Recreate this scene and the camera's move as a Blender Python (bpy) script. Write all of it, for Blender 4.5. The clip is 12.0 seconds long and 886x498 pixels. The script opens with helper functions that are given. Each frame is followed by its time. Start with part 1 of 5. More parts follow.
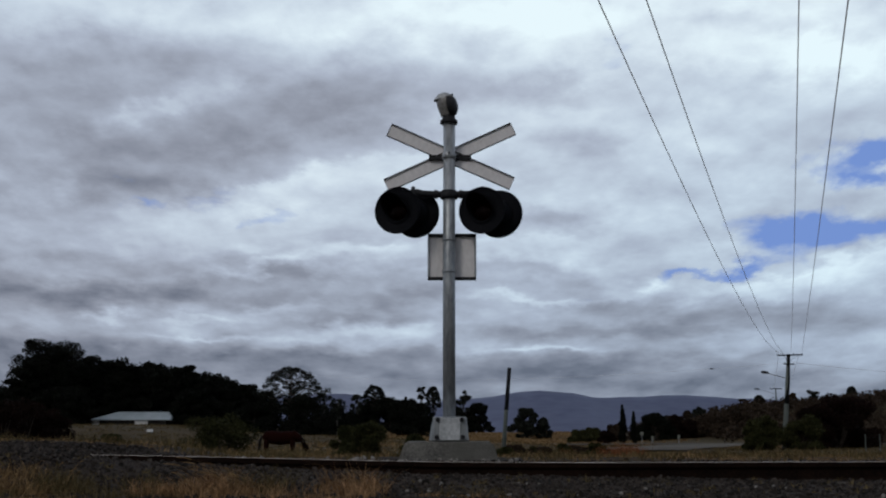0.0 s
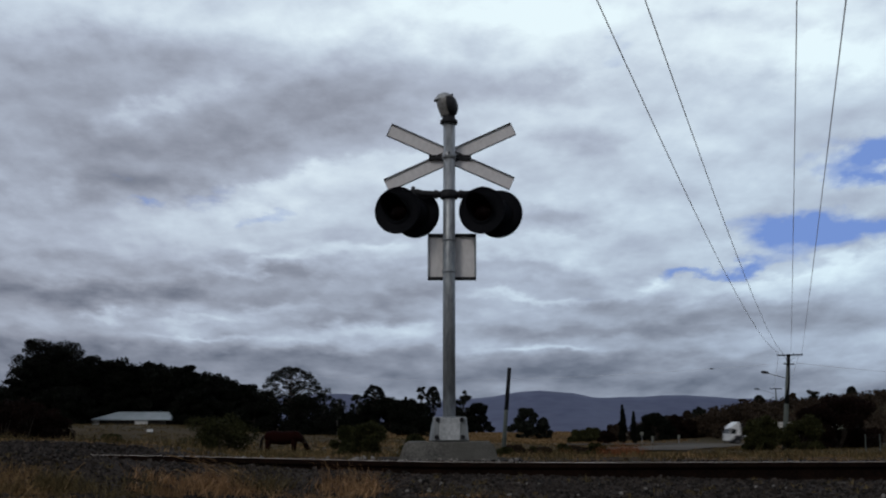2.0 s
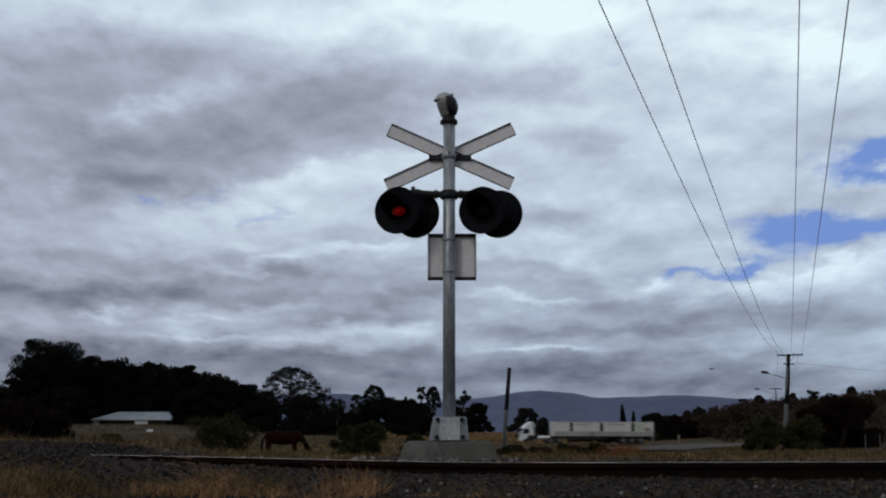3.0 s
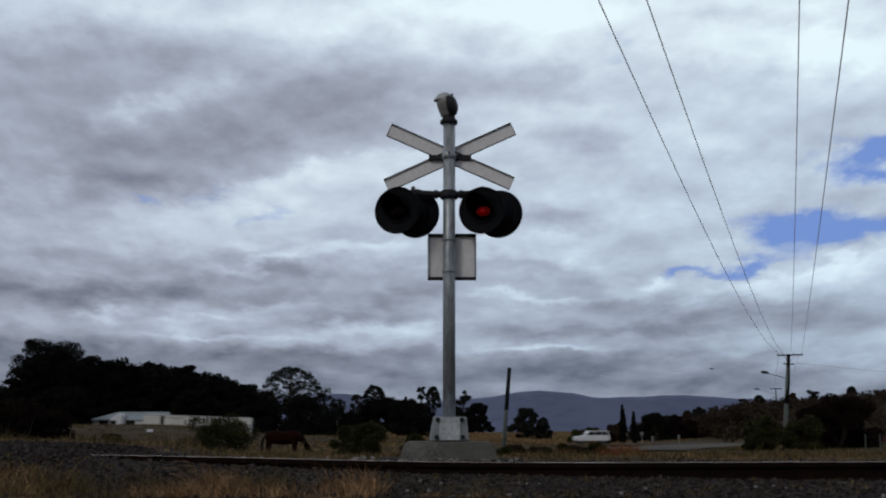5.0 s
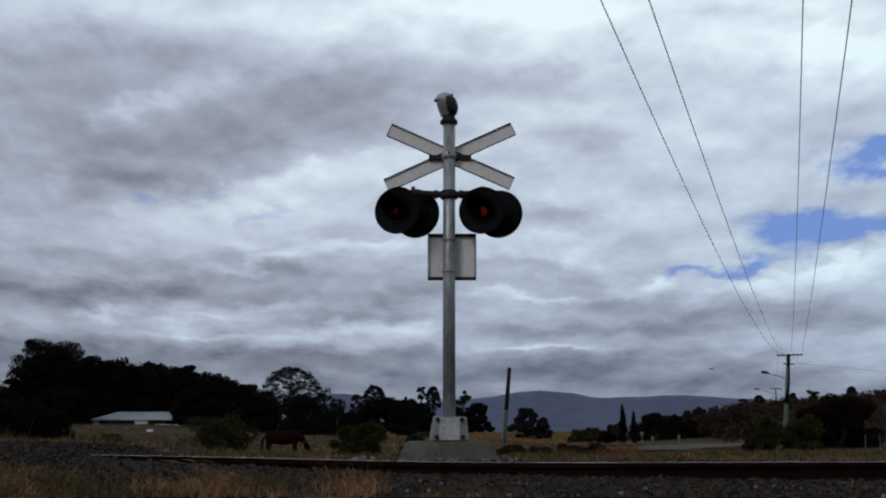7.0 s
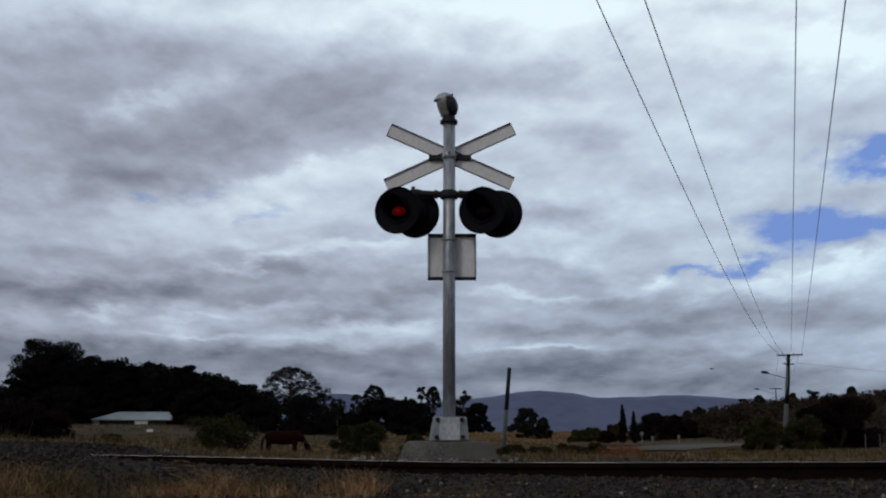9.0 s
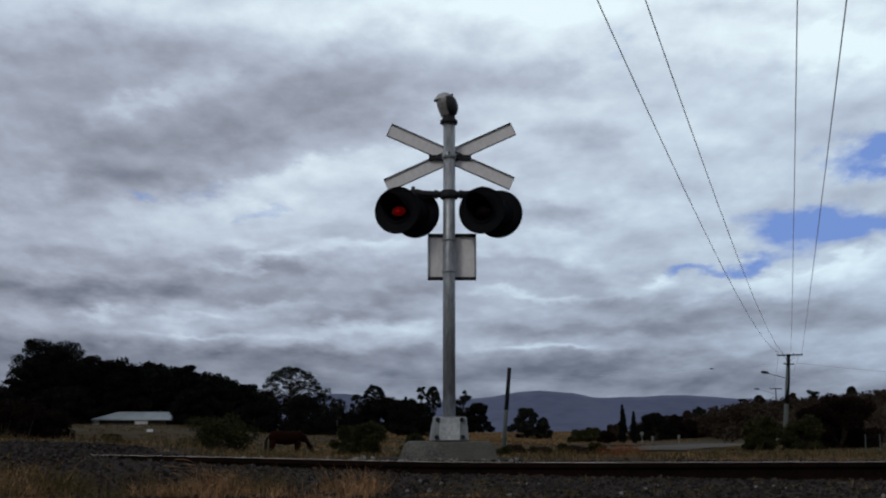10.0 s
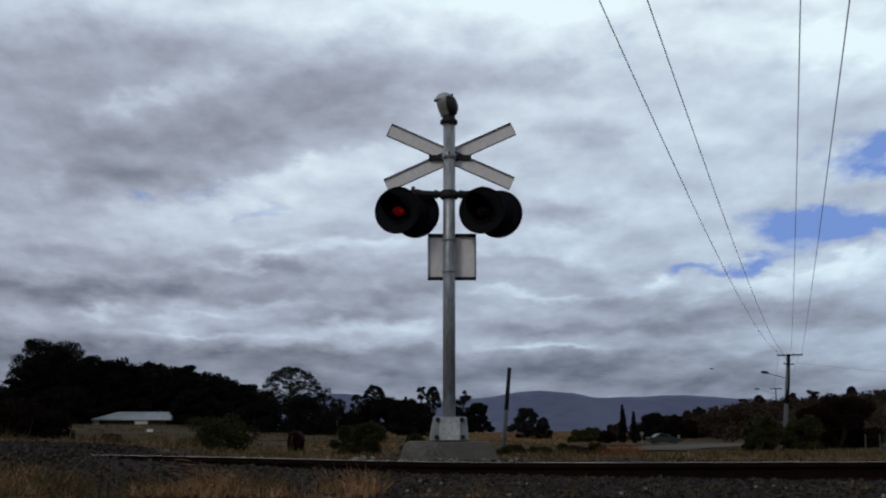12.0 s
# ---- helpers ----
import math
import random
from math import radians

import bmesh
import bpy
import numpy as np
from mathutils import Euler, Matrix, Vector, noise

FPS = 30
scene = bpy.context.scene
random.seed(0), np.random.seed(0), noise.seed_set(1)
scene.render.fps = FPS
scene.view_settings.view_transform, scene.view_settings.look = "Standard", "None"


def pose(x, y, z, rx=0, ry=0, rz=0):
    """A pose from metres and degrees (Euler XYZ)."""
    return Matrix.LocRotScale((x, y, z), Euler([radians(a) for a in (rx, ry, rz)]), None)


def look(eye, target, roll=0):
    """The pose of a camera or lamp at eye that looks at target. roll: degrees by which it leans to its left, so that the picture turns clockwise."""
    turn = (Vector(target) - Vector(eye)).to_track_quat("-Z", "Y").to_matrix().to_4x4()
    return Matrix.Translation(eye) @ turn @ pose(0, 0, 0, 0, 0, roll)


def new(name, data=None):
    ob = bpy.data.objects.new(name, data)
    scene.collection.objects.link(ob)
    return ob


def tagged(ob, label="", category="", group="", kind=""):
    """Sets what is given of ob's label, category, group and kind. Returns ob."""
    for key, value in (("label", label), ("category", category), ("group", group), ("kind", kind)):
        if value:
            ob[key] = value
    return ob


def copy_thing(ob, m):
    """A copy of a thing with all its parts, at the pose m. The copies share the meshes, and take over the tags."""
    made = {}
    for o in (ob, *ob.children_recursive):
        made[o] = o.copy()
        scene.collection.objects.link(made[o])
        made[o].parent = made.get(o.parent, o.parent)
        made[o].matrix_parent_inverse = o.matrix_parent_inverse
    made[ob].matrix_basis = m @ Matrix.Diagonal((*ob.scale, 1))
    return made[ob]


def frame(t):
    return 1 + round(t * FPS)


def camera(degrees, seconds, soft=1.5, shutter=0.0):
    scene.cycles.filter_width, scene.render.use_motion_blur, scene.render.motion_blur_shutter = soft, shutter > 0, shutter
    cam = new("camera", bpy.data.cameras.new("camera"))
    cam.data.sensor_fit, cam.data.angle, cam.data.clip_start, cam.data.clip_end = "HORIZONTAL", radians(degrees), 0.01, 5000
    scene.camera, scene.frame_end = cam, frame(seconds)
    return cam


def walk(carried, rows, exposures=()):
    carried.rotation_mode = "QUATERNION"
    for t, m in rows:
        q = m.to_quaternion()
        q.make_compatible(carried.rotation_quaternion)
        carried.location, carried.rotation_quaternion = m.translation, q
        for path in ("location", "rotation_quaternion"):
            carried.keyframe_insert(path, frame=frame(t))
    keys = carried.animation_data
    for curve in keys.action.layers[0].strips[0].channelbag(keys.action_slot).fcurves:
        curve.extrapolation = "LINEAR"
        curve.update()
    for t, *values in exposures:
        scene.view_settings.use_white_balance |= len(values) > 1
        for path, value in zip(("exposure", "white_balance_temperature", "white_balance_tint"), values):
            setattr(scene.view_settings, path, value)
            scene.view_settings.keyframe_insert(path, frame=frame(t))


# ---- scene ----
# A railway crossing signal seen from low beside the track, with a highway, pines and hills behind.
cam = camera(46, 12.0, soft=2.1, shutter=0.5)
TILT = 9.95
walk(cam, [(0.0, pose(0, 0, 0.3, 90 + TILT, 0, 0)), (12.0, pose(0, 0, 0.3, 90 + TILT, 0, 0))],
     exposures=[(0.0, 0.0), (12.0, 0.0)])

# ---- world and sun: a broken overcast ----
SUN_EL, SUN_AZ = 38.0, 212.0            # degrees; azimuth clockwise from +y


def build_world():
    w = bpy.data.worlds.new("overcast_sky")
    scene.world = w
    w.use_nodes = True
    nt = w.node_tree
    nt.nodes.clear()
    out = nt.nodes.new("ShaderNodeOutputWorld")
    bg = nt.nodes.new("ShaderNodeBackground")
    sky = nt.nodes.new("ShaderNodeTexSky")
    sky.sky_type, sky.sun_disc = "NISHITA", False
    sky.sun_elevation, sky.sun_rotation = radians(SUN_EL), radians(SUN_AZ)
    bg2 = nt.nodes.new("ShaderNodeBackground")
    bg2.inputs["Color"].default_value = (0.60, 0.64, 0.72, 1)
    bg2.inputs["Strength"].default_value = 0.36
    tc, nz, rp = nt.nodes.new("ShaderNodeTexCoord"), nt.nodes.new("ShaderNodeTexNoise"), nt.nodes.new("ShaderNodeValToRGB")
    nz.inputs["Scale"].default_value, nz.inputs["Detail"].default_value = 3.0, 7
    rp.color_ramp.elements[0].position, rp.color_ramp.elements[1].position = 0.35, 0.65
    rp.color_ramp.elements[0].color, rp.color_ramp.elements[1].color = (0.45, 0.485, 0.57, 1), (0.75, 0.80, 0.87, 1)
    nt.links.new(tc.outputs["Generated"], nz.inputs["Vector"])
    nt.links.new(nz.outputs["Fac"], rp.inputs[0])
    nt.links.new(rp.outputs[0], bg2.inputs["Color"])
    mix = nt.nodes.new("ShaderNodeMixShader")
    mix.inputs[0].default_value = 0.8
    bg.inputs["Strength"].default_value = 0.06
    nt.links.new(sky.outputs[0], bg.inputs["Color"])
    nt.links.new(bg.outputs[0], mix.inputs[1])
    nt.links.new(bg2.outputs[0], mix.inputs[2])
    nt.links.new(mix.outputs[0], out.inputs[0])
    sun = new("sun", bpy.data.lights.new("sun", "SUN"))
    sun.data.energy, sun.data.angle, sun.data.color = 0.55, radians(14), (1.0, 0.96, 0.9)
    a, e = radians(SUN_AZ), radians(SUN_EL)
    way = Vector((math.sin(a) * math.cos(e), math.cos(a) * math.cos(e), math.sin(e)))
    sun.matrix_basis = look(way * 100, (0, 0, 0))


build_world()


# ---- materials ----
def nodes_of(name):
    m = bpy.data.materials.new(name)
    m.use_nodes = True
    return m, m.node_tree, m.node_tree.nodes["Principled BSDF"]


def surface(name, dark, light, scale=8.0, rough=0.8, metal=0.0, bump=0.2, fine=60.0, spots=None, random_tint=0.0, island=False,
            contrast=0.5, stretch=(1, 1, 1), spec=0.5):
    """A worn surface: two colours mixed by noise at two scales, with bump; spots adds a third colour in patches."""
    m, nt, b = nodes_of(name)
    L = nt.links.new
    tc = nt.nodes.new("ShaderNodeTexCoord")
    mp = nt.nodes.new("ShaderNodeMapping")
    mp.inputs["Scale"].default_value = stretch
    L(tc.outputs["Object"], mp.inputs[0])
    n1, n2 = nt.nodes.new("ShaderNodeTexNoise"), nt.nodes.new("ShaderNodeTexNoise")
    for n, s in ((n1, scale), (n2, fine)):
        n.inputs["Scale"].default_value, n.inputs["Detail"].default_value = s, 5
        L(mp.outputs[0], n.inputs["Vector"])
    add = nt.nodes.new("ShaderNodeMath")
    add.operation = "ADD"
    half = nt.nodes.new("ShaderNodeMath")
    half.operation = "MULTIPLY"
    half.inputs[1].default_value = 0.5
    L(n1.outputs["Fac"], add.inputs[0])
    L(n2.outputs["Fac"], add.inputs[1])
    L(add.outputs[0], half.inputs[0])
    ramp = nt.nodes.new("ShaderNodeValToRGB")
    e = ramp.color_ramp.elements
    e[0].position, e[1].position = 0.5 - 0.25 * contrast, 0.5 + 0.25 * contrast
    e[0].color, e[1].color = (*dark, 1), (*light, 1)
    L(half.outputs[0], ramp.inputs[0])
    col = ramp.outputs[0]
    if spots:
        n3 = nt.nodes.new("ShaderNodeTexNoise")
        n3.inputs["Scale"].default_value, n3.inputs["Detail"].default_value = scale * 0.4, 6
        L(mp.outputs[0], n3.inputs["Vector"])
        r3 = nt.nodes.new("ShaderNodeMapRange")
        r3.inputs["From Min"].default_value, r3.inputs["From Max"].default_value = 0.5, 0.66
        L(n3.outputs["Fac"], r3.inputs["Value"])
        mx = nt.nodes.new("ShaderNodeMixRGB")
        L(r3.outputs[0], mx.inputs[0])
        L(col, mx.inputs[1])
        mx.inputs[2].default_value = (*spots, 1)
        col = mx.outputs[0]
    if random_tint:
        if island:
            src = nt.nodes.new("ShaderNodeNewGeometry").outputs["Random Per Island"]
        else:
            src = nt.nodes.new("ShaderNodeObjectInfo").outputs["Random"]
        mr = nt.nodes.new("ShaderNodeMapRange")
        mr.inputs["To Min"].default_value, mr.inputs["To Max"].default_value = 1 - random_tint, 1 + random_tint
        L(src, mr.inputs["Value"])
        vm = nt.nodes.new("ShaderNodeVectorMath")
        vm.operation = "SCALE"
        L(col, vm.inputs[0])
        L(mr.outputs[0], vm.inputs["Scale"])
        col = vm.outputs[0]
    L(col, b.inputs["Base Color"])
    b.inputs["Roughness"].default_value, b.inputs["Metallic"].default_value = rough, metal
    b.inputs["Specular IOR Level"].default_value = spec
    if bump:
        bp = nt.nodes.new("ShaderNodeBump")
        bp.inputs["Strength"].default_value, bp.inputs["Distance"].default_value = bump, 0.02
        L(n2.outputs["Fac"], bp.inputs["Height"])
        L(bp.outputs[0], b.inputs["Normal"])
    return m


def glow(name, colour, strength):
    m, nt, b = nodes_of(name)
    b.inputs["Base Color"].default_value = (*colour, 1)
    b.inputs["Emission Color"].default_value = (*colour, 1)
    b.inputs["Emission Strength"].default_value = strength
    return m


def plain_glass(name, tint=(0.008, 0.010, 0.012)):
    m, nt, b = nodes_of(name)
    b.inputs["Base Color"].default_value = (*tint, 1)
    b.inputs["Roughness"].default_value = 0.08
    b.inputs["IOR"].default_value = 1.3
    return m


galv = surface("galvanised_steel", (0.24, 0.26, 0.28), (0.5, 0.53, 0.56), 3, 0.45, 0.5, 0.08, 40, spots=(0.16, 0.17, 0.17), stretch=(1, 1, 0.25))
bright_zinc = surface("bright_zinc_plate", (0.34, 0.36, 0.38), (0.58, 0.60, 0.62), 5, 0.5, 0.2, 0.05, 40)
sign_back = surface("weathered_aluminium", (0.72, 0.7, 0.71), (0.86, 0.84, 0.85), 2.5, 0.55, 0.15, 0.05, 30, stretch=(1, 1, 0.5))
black_paint = surface("black_enamel", (0.006, 0.0065, 0.0085), (0.010, 0.011, 0.0145), 4, 0.7, 0, 0.05, 50, spec=0.06)
dark_iron = surface("dark_iron", (0.010, 0.011, 0.013), (0.035, 0.035, 0.040), 8, 0.6, 0.0, 0.1, 60, spec=0.2)
bell_metal = surface("weathered_bell_metal", (0.15, 0.145, 0.14), (0.36, 0.35, 0.34), 9, 0.55, 0.15, 0.12, 50)
concrete = surface("old_concrete", (0.05, 0.049, 0.045), (0.175, 0.168, 0.156), 4, 0.9, 0, 0.35, 50, spots=(0.085, 0.083, 0.075))
# rust taken near black, with the shade on the rail sides put into it
rail_steel = surface("rusty_rail", (0.006, 0.004, 0.0035), (0.018, 0.010, 0.007), 6, 0.8, 0.0, 0.2, 60, spec=0.04)
rail_top = surface("worn_rail_head", (0.62, 0.47, 0.35), (0.85, 0.70, 0.56), 3, 0.4, 0.15, 0.03, 40, spots=(0.66, 0.46, 0.32), spec=0.6)
sleeper_wood = surface("old_sleeper_timber", (0.03, 0.026, 0.022), (0.09, 0.078, 0.066), 5, 0.9, 0, 0.4, 60)
ballast_mat = surface("ballast_stone", (0.0115, 0.0098, 0.0088), (0.052, 0.042, 0.036), 14, 0.9, 0, 0.3, 70, random_tint=0.75, island=True, spec=0.15)
pale_stone = surface("pale_stone", (0.14, 0.13, 0.12), (0.28, 0.26, 0.24), 14, 0.9, 0, 0.3, 70)
pole_wood = surface("weathered_pole_timber", (0.07, 0.085, 0.08), (0.17, 0.19, 0.18), 2, 0.9, 0, 0.3, 30, stretch=(1, 1, 0.15), spec=0.15)
pole_dark = surface("dark_timber", (0.008, 0.009, 0.011), (0.024, 0.025, 0.028), 2, 0.8, 0, 0.3, 30, stretch=(1, 1, 0.15), spec=0.1)
wire_mat = surface("aluminium_wire", (0.72, 0.73, 0.75), (0.86, 0.87, 0.89), 1, 0.6, 0.0, 0, 10)
bark = surface("pine_bark", (0.025, 0.02, 0.017), (0.08, 0.068, 0.058), 4, 0.95, 0, 0.4, 20, spec=0.1)
pale_bark = surface("pale_gum_bark", (0.05, 0.05, 0.048), (0.13, 0.125, 0.12), 3, 0.9, 0, 0.2, 20, spec=0.1)
# near black: shade within the crowns is put into the needle colour
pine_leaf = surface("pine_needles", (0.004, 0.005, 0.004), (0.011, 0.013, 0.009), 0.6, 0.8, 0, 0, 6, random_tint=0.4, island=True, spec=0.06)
gum_leaf = surface("gum_leaves", (0.01, 0.013, 0.01), (0.026, 0.029, 0.023), 0.6, 0.7, 0, 0, 6, random_tint=0.4, island=True, spec=0.06)
olive_leaf = surface("olive_scrub_leaves", (0.017, 0.020, 0.007), (0.050, 0.050, 0.020), 1.2, 0.8, 0, 0, 8, random_tint=0.45, island=True, spec=0.06)
russet_leaf = surface("russet_scrub_leaves", (0.007, 0.004, 0.0034), (0.018, 0.0092, 0.0066), 1.2, 0.8, 0, 0, 8, random_tint=0.45, island=True, spec=0.06)
scrub_leaf = surface("hill_scrub_leaves", (0.018, 0.013, 0.009), (0.058, 0.042, 0.030), 0.05, 0.85, 0, 0, 2, random_tint=0.5, island=True, spec=0.06)
russet_straw = surface("russet_straw_grass", (0.12, 0.066, 0.034), (0.43, 0.26, 0.135), 0.8, 0.85, 0, 0, 12, random_tint=0.4, island=True, spec=0.06)
straw = surface("dry_straw_grass", (0.09, 0.055, 0.028), (0.36, 0.235, 0.115), 0.8, 0.85, 0, 0, 12, random_tint=0.4, island=True, spec=0.06)
olive_grass = surface("olive_dry_grass", (0.05, 0.04, 0.018), (0.15, 0.113, 0.056), 0.5, 0.85, 0, 0, 12, random_tint=0.4, island=True, spec=0.06)
russet_grass = surface("russet_dock_grass", (0.12, 0.045, 0.02), (0.28, 0.11, 0.05), 0.5, 0.85, 0, 0, 12, random_tint=0.4, island=True, spec=0.06)
earth = surface("dry_grassland", (0.03, 0.022, 0.012), (0.098, 0.07, 0.037), 0.06, 0.95, 0, 0.5, 1.2, spots=(0.045, 0.040, 0.018), contrast=0.8, spec=0.08)
gravel_earth = surface("cinder_ground", (0.016, 0.012, 0.010), (0.050, 0.038, 0.030), 2, 0.95, 0, 0.6, 40, spots=(0.035, 0.03, 0.024), contrast=0.8, spec=0.08)
asphalt = surface("worn_asphalt", (0.04, 0.04, 0.041), (0.085, 0.084, 0.083), 0.5, 0.9, 0, 0.2, 10, spec=0.15)
pale_gravel = surface("pale_road_gravel", (0.065, 0.057, 0.048), (0.15, 0.132, 0.11), 0.3, 0.95, 0, 0.3, 6, spots=(0.07, 0.055, 0.034), spec=0.1)
# blue of the air between is put into the hills' base colour
far_hill = surface("haze_blue_bush", (0.050, 0.059, 0.114), (0.075, 0.087, 0.151), 0.006, 0.95, 0, 0, 0.03)
white_paint = surface("white_vehicle_paint", (0.66, 0.67, 0.68), (0.78, 0.79, 0.80), 0.5, 0.3, 0, 0, 4)
trailer_side = surface("cream_trailer_panel", (0.58, 0.57, 0.54), (0.72, 0.71, 0.68), 0.4, 0.5, 0, 0.02, 5)
dull_board = surface("dull_board", (0.13, 0.14, 0.12), (0.21, 0.22, 0.19), 2, 0.7, 0, 0, 8)
grey_band = surface("grey_trailer_band", (0.30, 0.29, 0.29), (0.42, 0.41, 0.41), 0.4, 0.5, 0, 0.02, 5)
green_patch = surface("faded_green_vinyl", (0.40, 0.46, 0.36), (0.52, 0.58, 0.47), 0.6, 0.5, 0, 0, 5)
russet_patch = surface("dull_brown_vinyl", (0.20, 0.12, 0.11), (0.30, 0.19, 0.17), 0.6, 0.5, 0, 0, 5)
rubber = surface("tyre_rubber", (0.012, 0.012, 0.013), (0.03, 0.03, 0.03), 5, 0.9, 0, 0.1, 40)
rim_metal = surface("wheel_rim", (0.08, 0.08, 0.085), (0.17, 0.17, 0.175), 5, 0.5, 0.4, 0, 20)
glass_dark = plain_glass("dark_window_glass")
red_paint = surface("dull_red_paint", (0.050, 0.014, 0.012), (0.085, 0.024, 0.020), 0.5, 0.5, 0, 0, 4, spec=0.25)
silver_paint = surface("grey_silver_paint", (0.10, 0.105, 0.11), (0.17, 0.175, 0.18), 0.5, 0.35, 0.3, 0, 4)
green_paint = surface("dark_green_paint", (0.012, 0.018, 0.018), (0.028, 0.036, 0.036), 0.5, 0.3, 0, 0, 4)
roof_tin = surface("pale_corrugated_iron", (0.27, 0.32, 0.34), (0.42, 0.47, 0.50), 0.5, 0.5, 0.2, 0.05, 6)
# wall colour taken near black to hold the shade under the eaves
house_wall = surface("dark_weatherboard", (0.009, 0.008, 0.007), (0.021, 0.018, 0.016), 0.8, 0.8, 0, 0.1, 12)
horse_coat = surface("dark_bay_coat", (0.008, 0.0024, 0.0018), (0.017, 0.0045, 0.0032), 2, 0.75, 0, 0.05, 30, spec=0.02)
horse_dark = surface("black_mane_hair", (0.006, 0.005, 0.005), (0.018, 0.014, 0.012), 4, 0.7, 0, 0.1, 40, spec=0.1)
lamp_lit = glow("lit_red_reflector", (0.5, 0.006, 0.008), 0.075)
lamp_hot = glow("hot_red_filament", (1.0, 0.015, 0.02), 0.25)


def red_lens_material():
    m, nt, b = nodes_of("red_lens_glass")
    nt.nodes.remove(b)
    out = nt.nodes["Material Output"]
    tr, gl, mix, fr = (nt.nodes.new("ShaderNodeBsdfTransparent"), nt.nodes.new("ShaderNodeBsdfGlossy"),
                       nt.nodes.new("ShaderNodeMixShader"), nt.nodes.new("ShaderNodeFresnel"))
    tr.inputs[0].default_value = (0.70, 0.10, 0.08, 1)
    gl.inputs["Roughness"].default_value = 0.25
    gl.inputs["Color"].default_value = (0.25, 0.25, 0.25, 1)
    nt.links.new(fr.outputs[0], mix.inputs[0])
    nt.links.new(tr.outputs[0], mix.inputs[1])
    nt.links.new(gl.outputs[0], mix.inputs[2])
    nt.links.new(mix.outputs[0], out.inputs[0])
    return m


lens_glass = red_lens_material()


# ---- mesh helpers ----
def mesh_object(name, verts, faces, material, smooth=False):
    me = bpy.data.meshes.new(name)
    me.from_pydata([tuple(v) for v in verts], [], faces)
    me.update()
    ob = new(name, me)
    for mm in (material if isinstance(material, (list, tuple)) else [material]):
        me.materials.append(mm)
    if smooth:
        me.polygons.foreach_set("use_smooth", [True] * len(me.polygons))
    return ob


def part(name, bm, material, parent=None, label="", smooth=False, m=None):
    me = bpy.data.meshes.new(name)
    bm.to_mesh(me)
    bm.free()
    for mm in (material if isinstance(material, (list, tuple)) else [material]):
        me.materials.append(mm)
    if smooth:
        me.polygons.foreach_set("use_smooth", [True] * len(me.polygons))
    ob = new(name, me)
    if parent is not None:
        ob.parent = parent
    if m is not None:
        ob.matrix_basis = m
    if label:
        tagged(ob, label)
    return ob


def box(sx, sy, sz, at=(0, 0, 0), bevel=0.0, bm=None, turn=None):
    """A bevelled block of that size, centred on at."""
    bm = bm or bmesh.new()
    r = bmesh.ops.create_cube(bm, size=1.0)
    vs = r["verts"]
    m = Matrix.Translation(at) @ (turn or Matrix()) @ Matrix.Diagonal((sx, sy, sz, 1))
    bmesh.ops.transform(bm, matrix=m, verts=vs)
    if bevel:
        es = list({e for v in vs for e in v.link_edges})
        bmesh.ops.bevel(bm, geom=es, offset=bevel, segments=2, affect="EDGES", profile=0.5)
    return bm


def lathe(profile, n=24, axis="Z", at=(0, 0, 0), bm=None, close=False):
    """A turned body: profile is (radius, height) along the axis."""
    bm = bm or bmesh.new()
    rings = []
    for r, h in profile:
        ring = []
        for i in range(n):
            a = 2 * math.pi * i / n
            c, s = r * math.cos(a), r * math.sin(a)
            p = {"Z": (c, s, h), "Y": (c, h, s), "X": (h, c, s)}[axis]
            ring.append(bm.verts.new(Vector(p) + Vector(at)))
        rings.append(ring)
    for a, b in zip(rings, rings[1:]):
        for i in range(n):
            bm.faces.new((a[i], a[(i + 1) % n], b[(i + 1) % n], b[i]))
    if close:
        bm.faces.new(rings[0])
        bm.faces.new(rings[-1])
    bmesh.ops.recalc_face_normals(bm, faces=bm.faces)
    return bm


def tube(points, radii, n=10, bm=None):
    """A tube along points with a radius at each."""
    bm = bm or bmesh.new()
    pts = [Vector(p) for p in points]
    rings = []
    for i, p in enumerate(pts):
        d = (pts[min(i + 1, len(pts) - 1)] - pts[max(i - 1, 0)]).normalized()
        u = d.orthogonal().normalized() if abs(d.z) < 0.9 else Vector((1, 0, 0))
        u = (u - d * u.dot(d)).normalized()
        v = d.cross(u)
        r = radii[i] if isinstance(radii, (list, tuple)) else radii
        rings.append([bm.verts.new(p + (u * math.cos(t) + v * math.sin(t)) * r) for t in [2 * math.pi * k / n for k in range(n)]])
    for a, b in zip(rings, rings[1:]):
        for i in range(n):
            bm.faces.new((a[i], a[(i + 1) % n], b[(i + 1) % n], b[i]))
    bm.faces.new(rings[0])
    bm.faces.new(rings[-1])
    bmesh.ops.recalc_face_normals(bm, faces=bm.faces)
    return bm


def prism(outline, depth, axis="Y", bm=None, bevel=0.0):
    """An outline in the x-z plane, drawn out to depth both ways along y."""
    bm = bm or bmesh.new()
    a = [bm.verts.new((x, -depth / 2, z)) for x, z in outline]
    b = [bm.verts.new((x, depth / 2, z)) for x, z in outline]
    n = len(a)
    for i in range(n):
        bm.faces.new((a[i], a[(i + 1) % n], b[(i + 1) % n], b[i]))
    bm.faces.new(a)
    bm.faces.new(b)
    bmesh.ops.recalc_face_normals(bm, faces=bm.faces)
    if bevel:
        bmesh.ops.bevel(bm, geom=list(bm.edges), offset=bevel, segments=1, affect="EDGES")
    return bm


def smooth(a, b, x):
    t = min(1.0, max(0.0, (x - a) / (b - a)))
    return t * t * (3 - 2 * t)


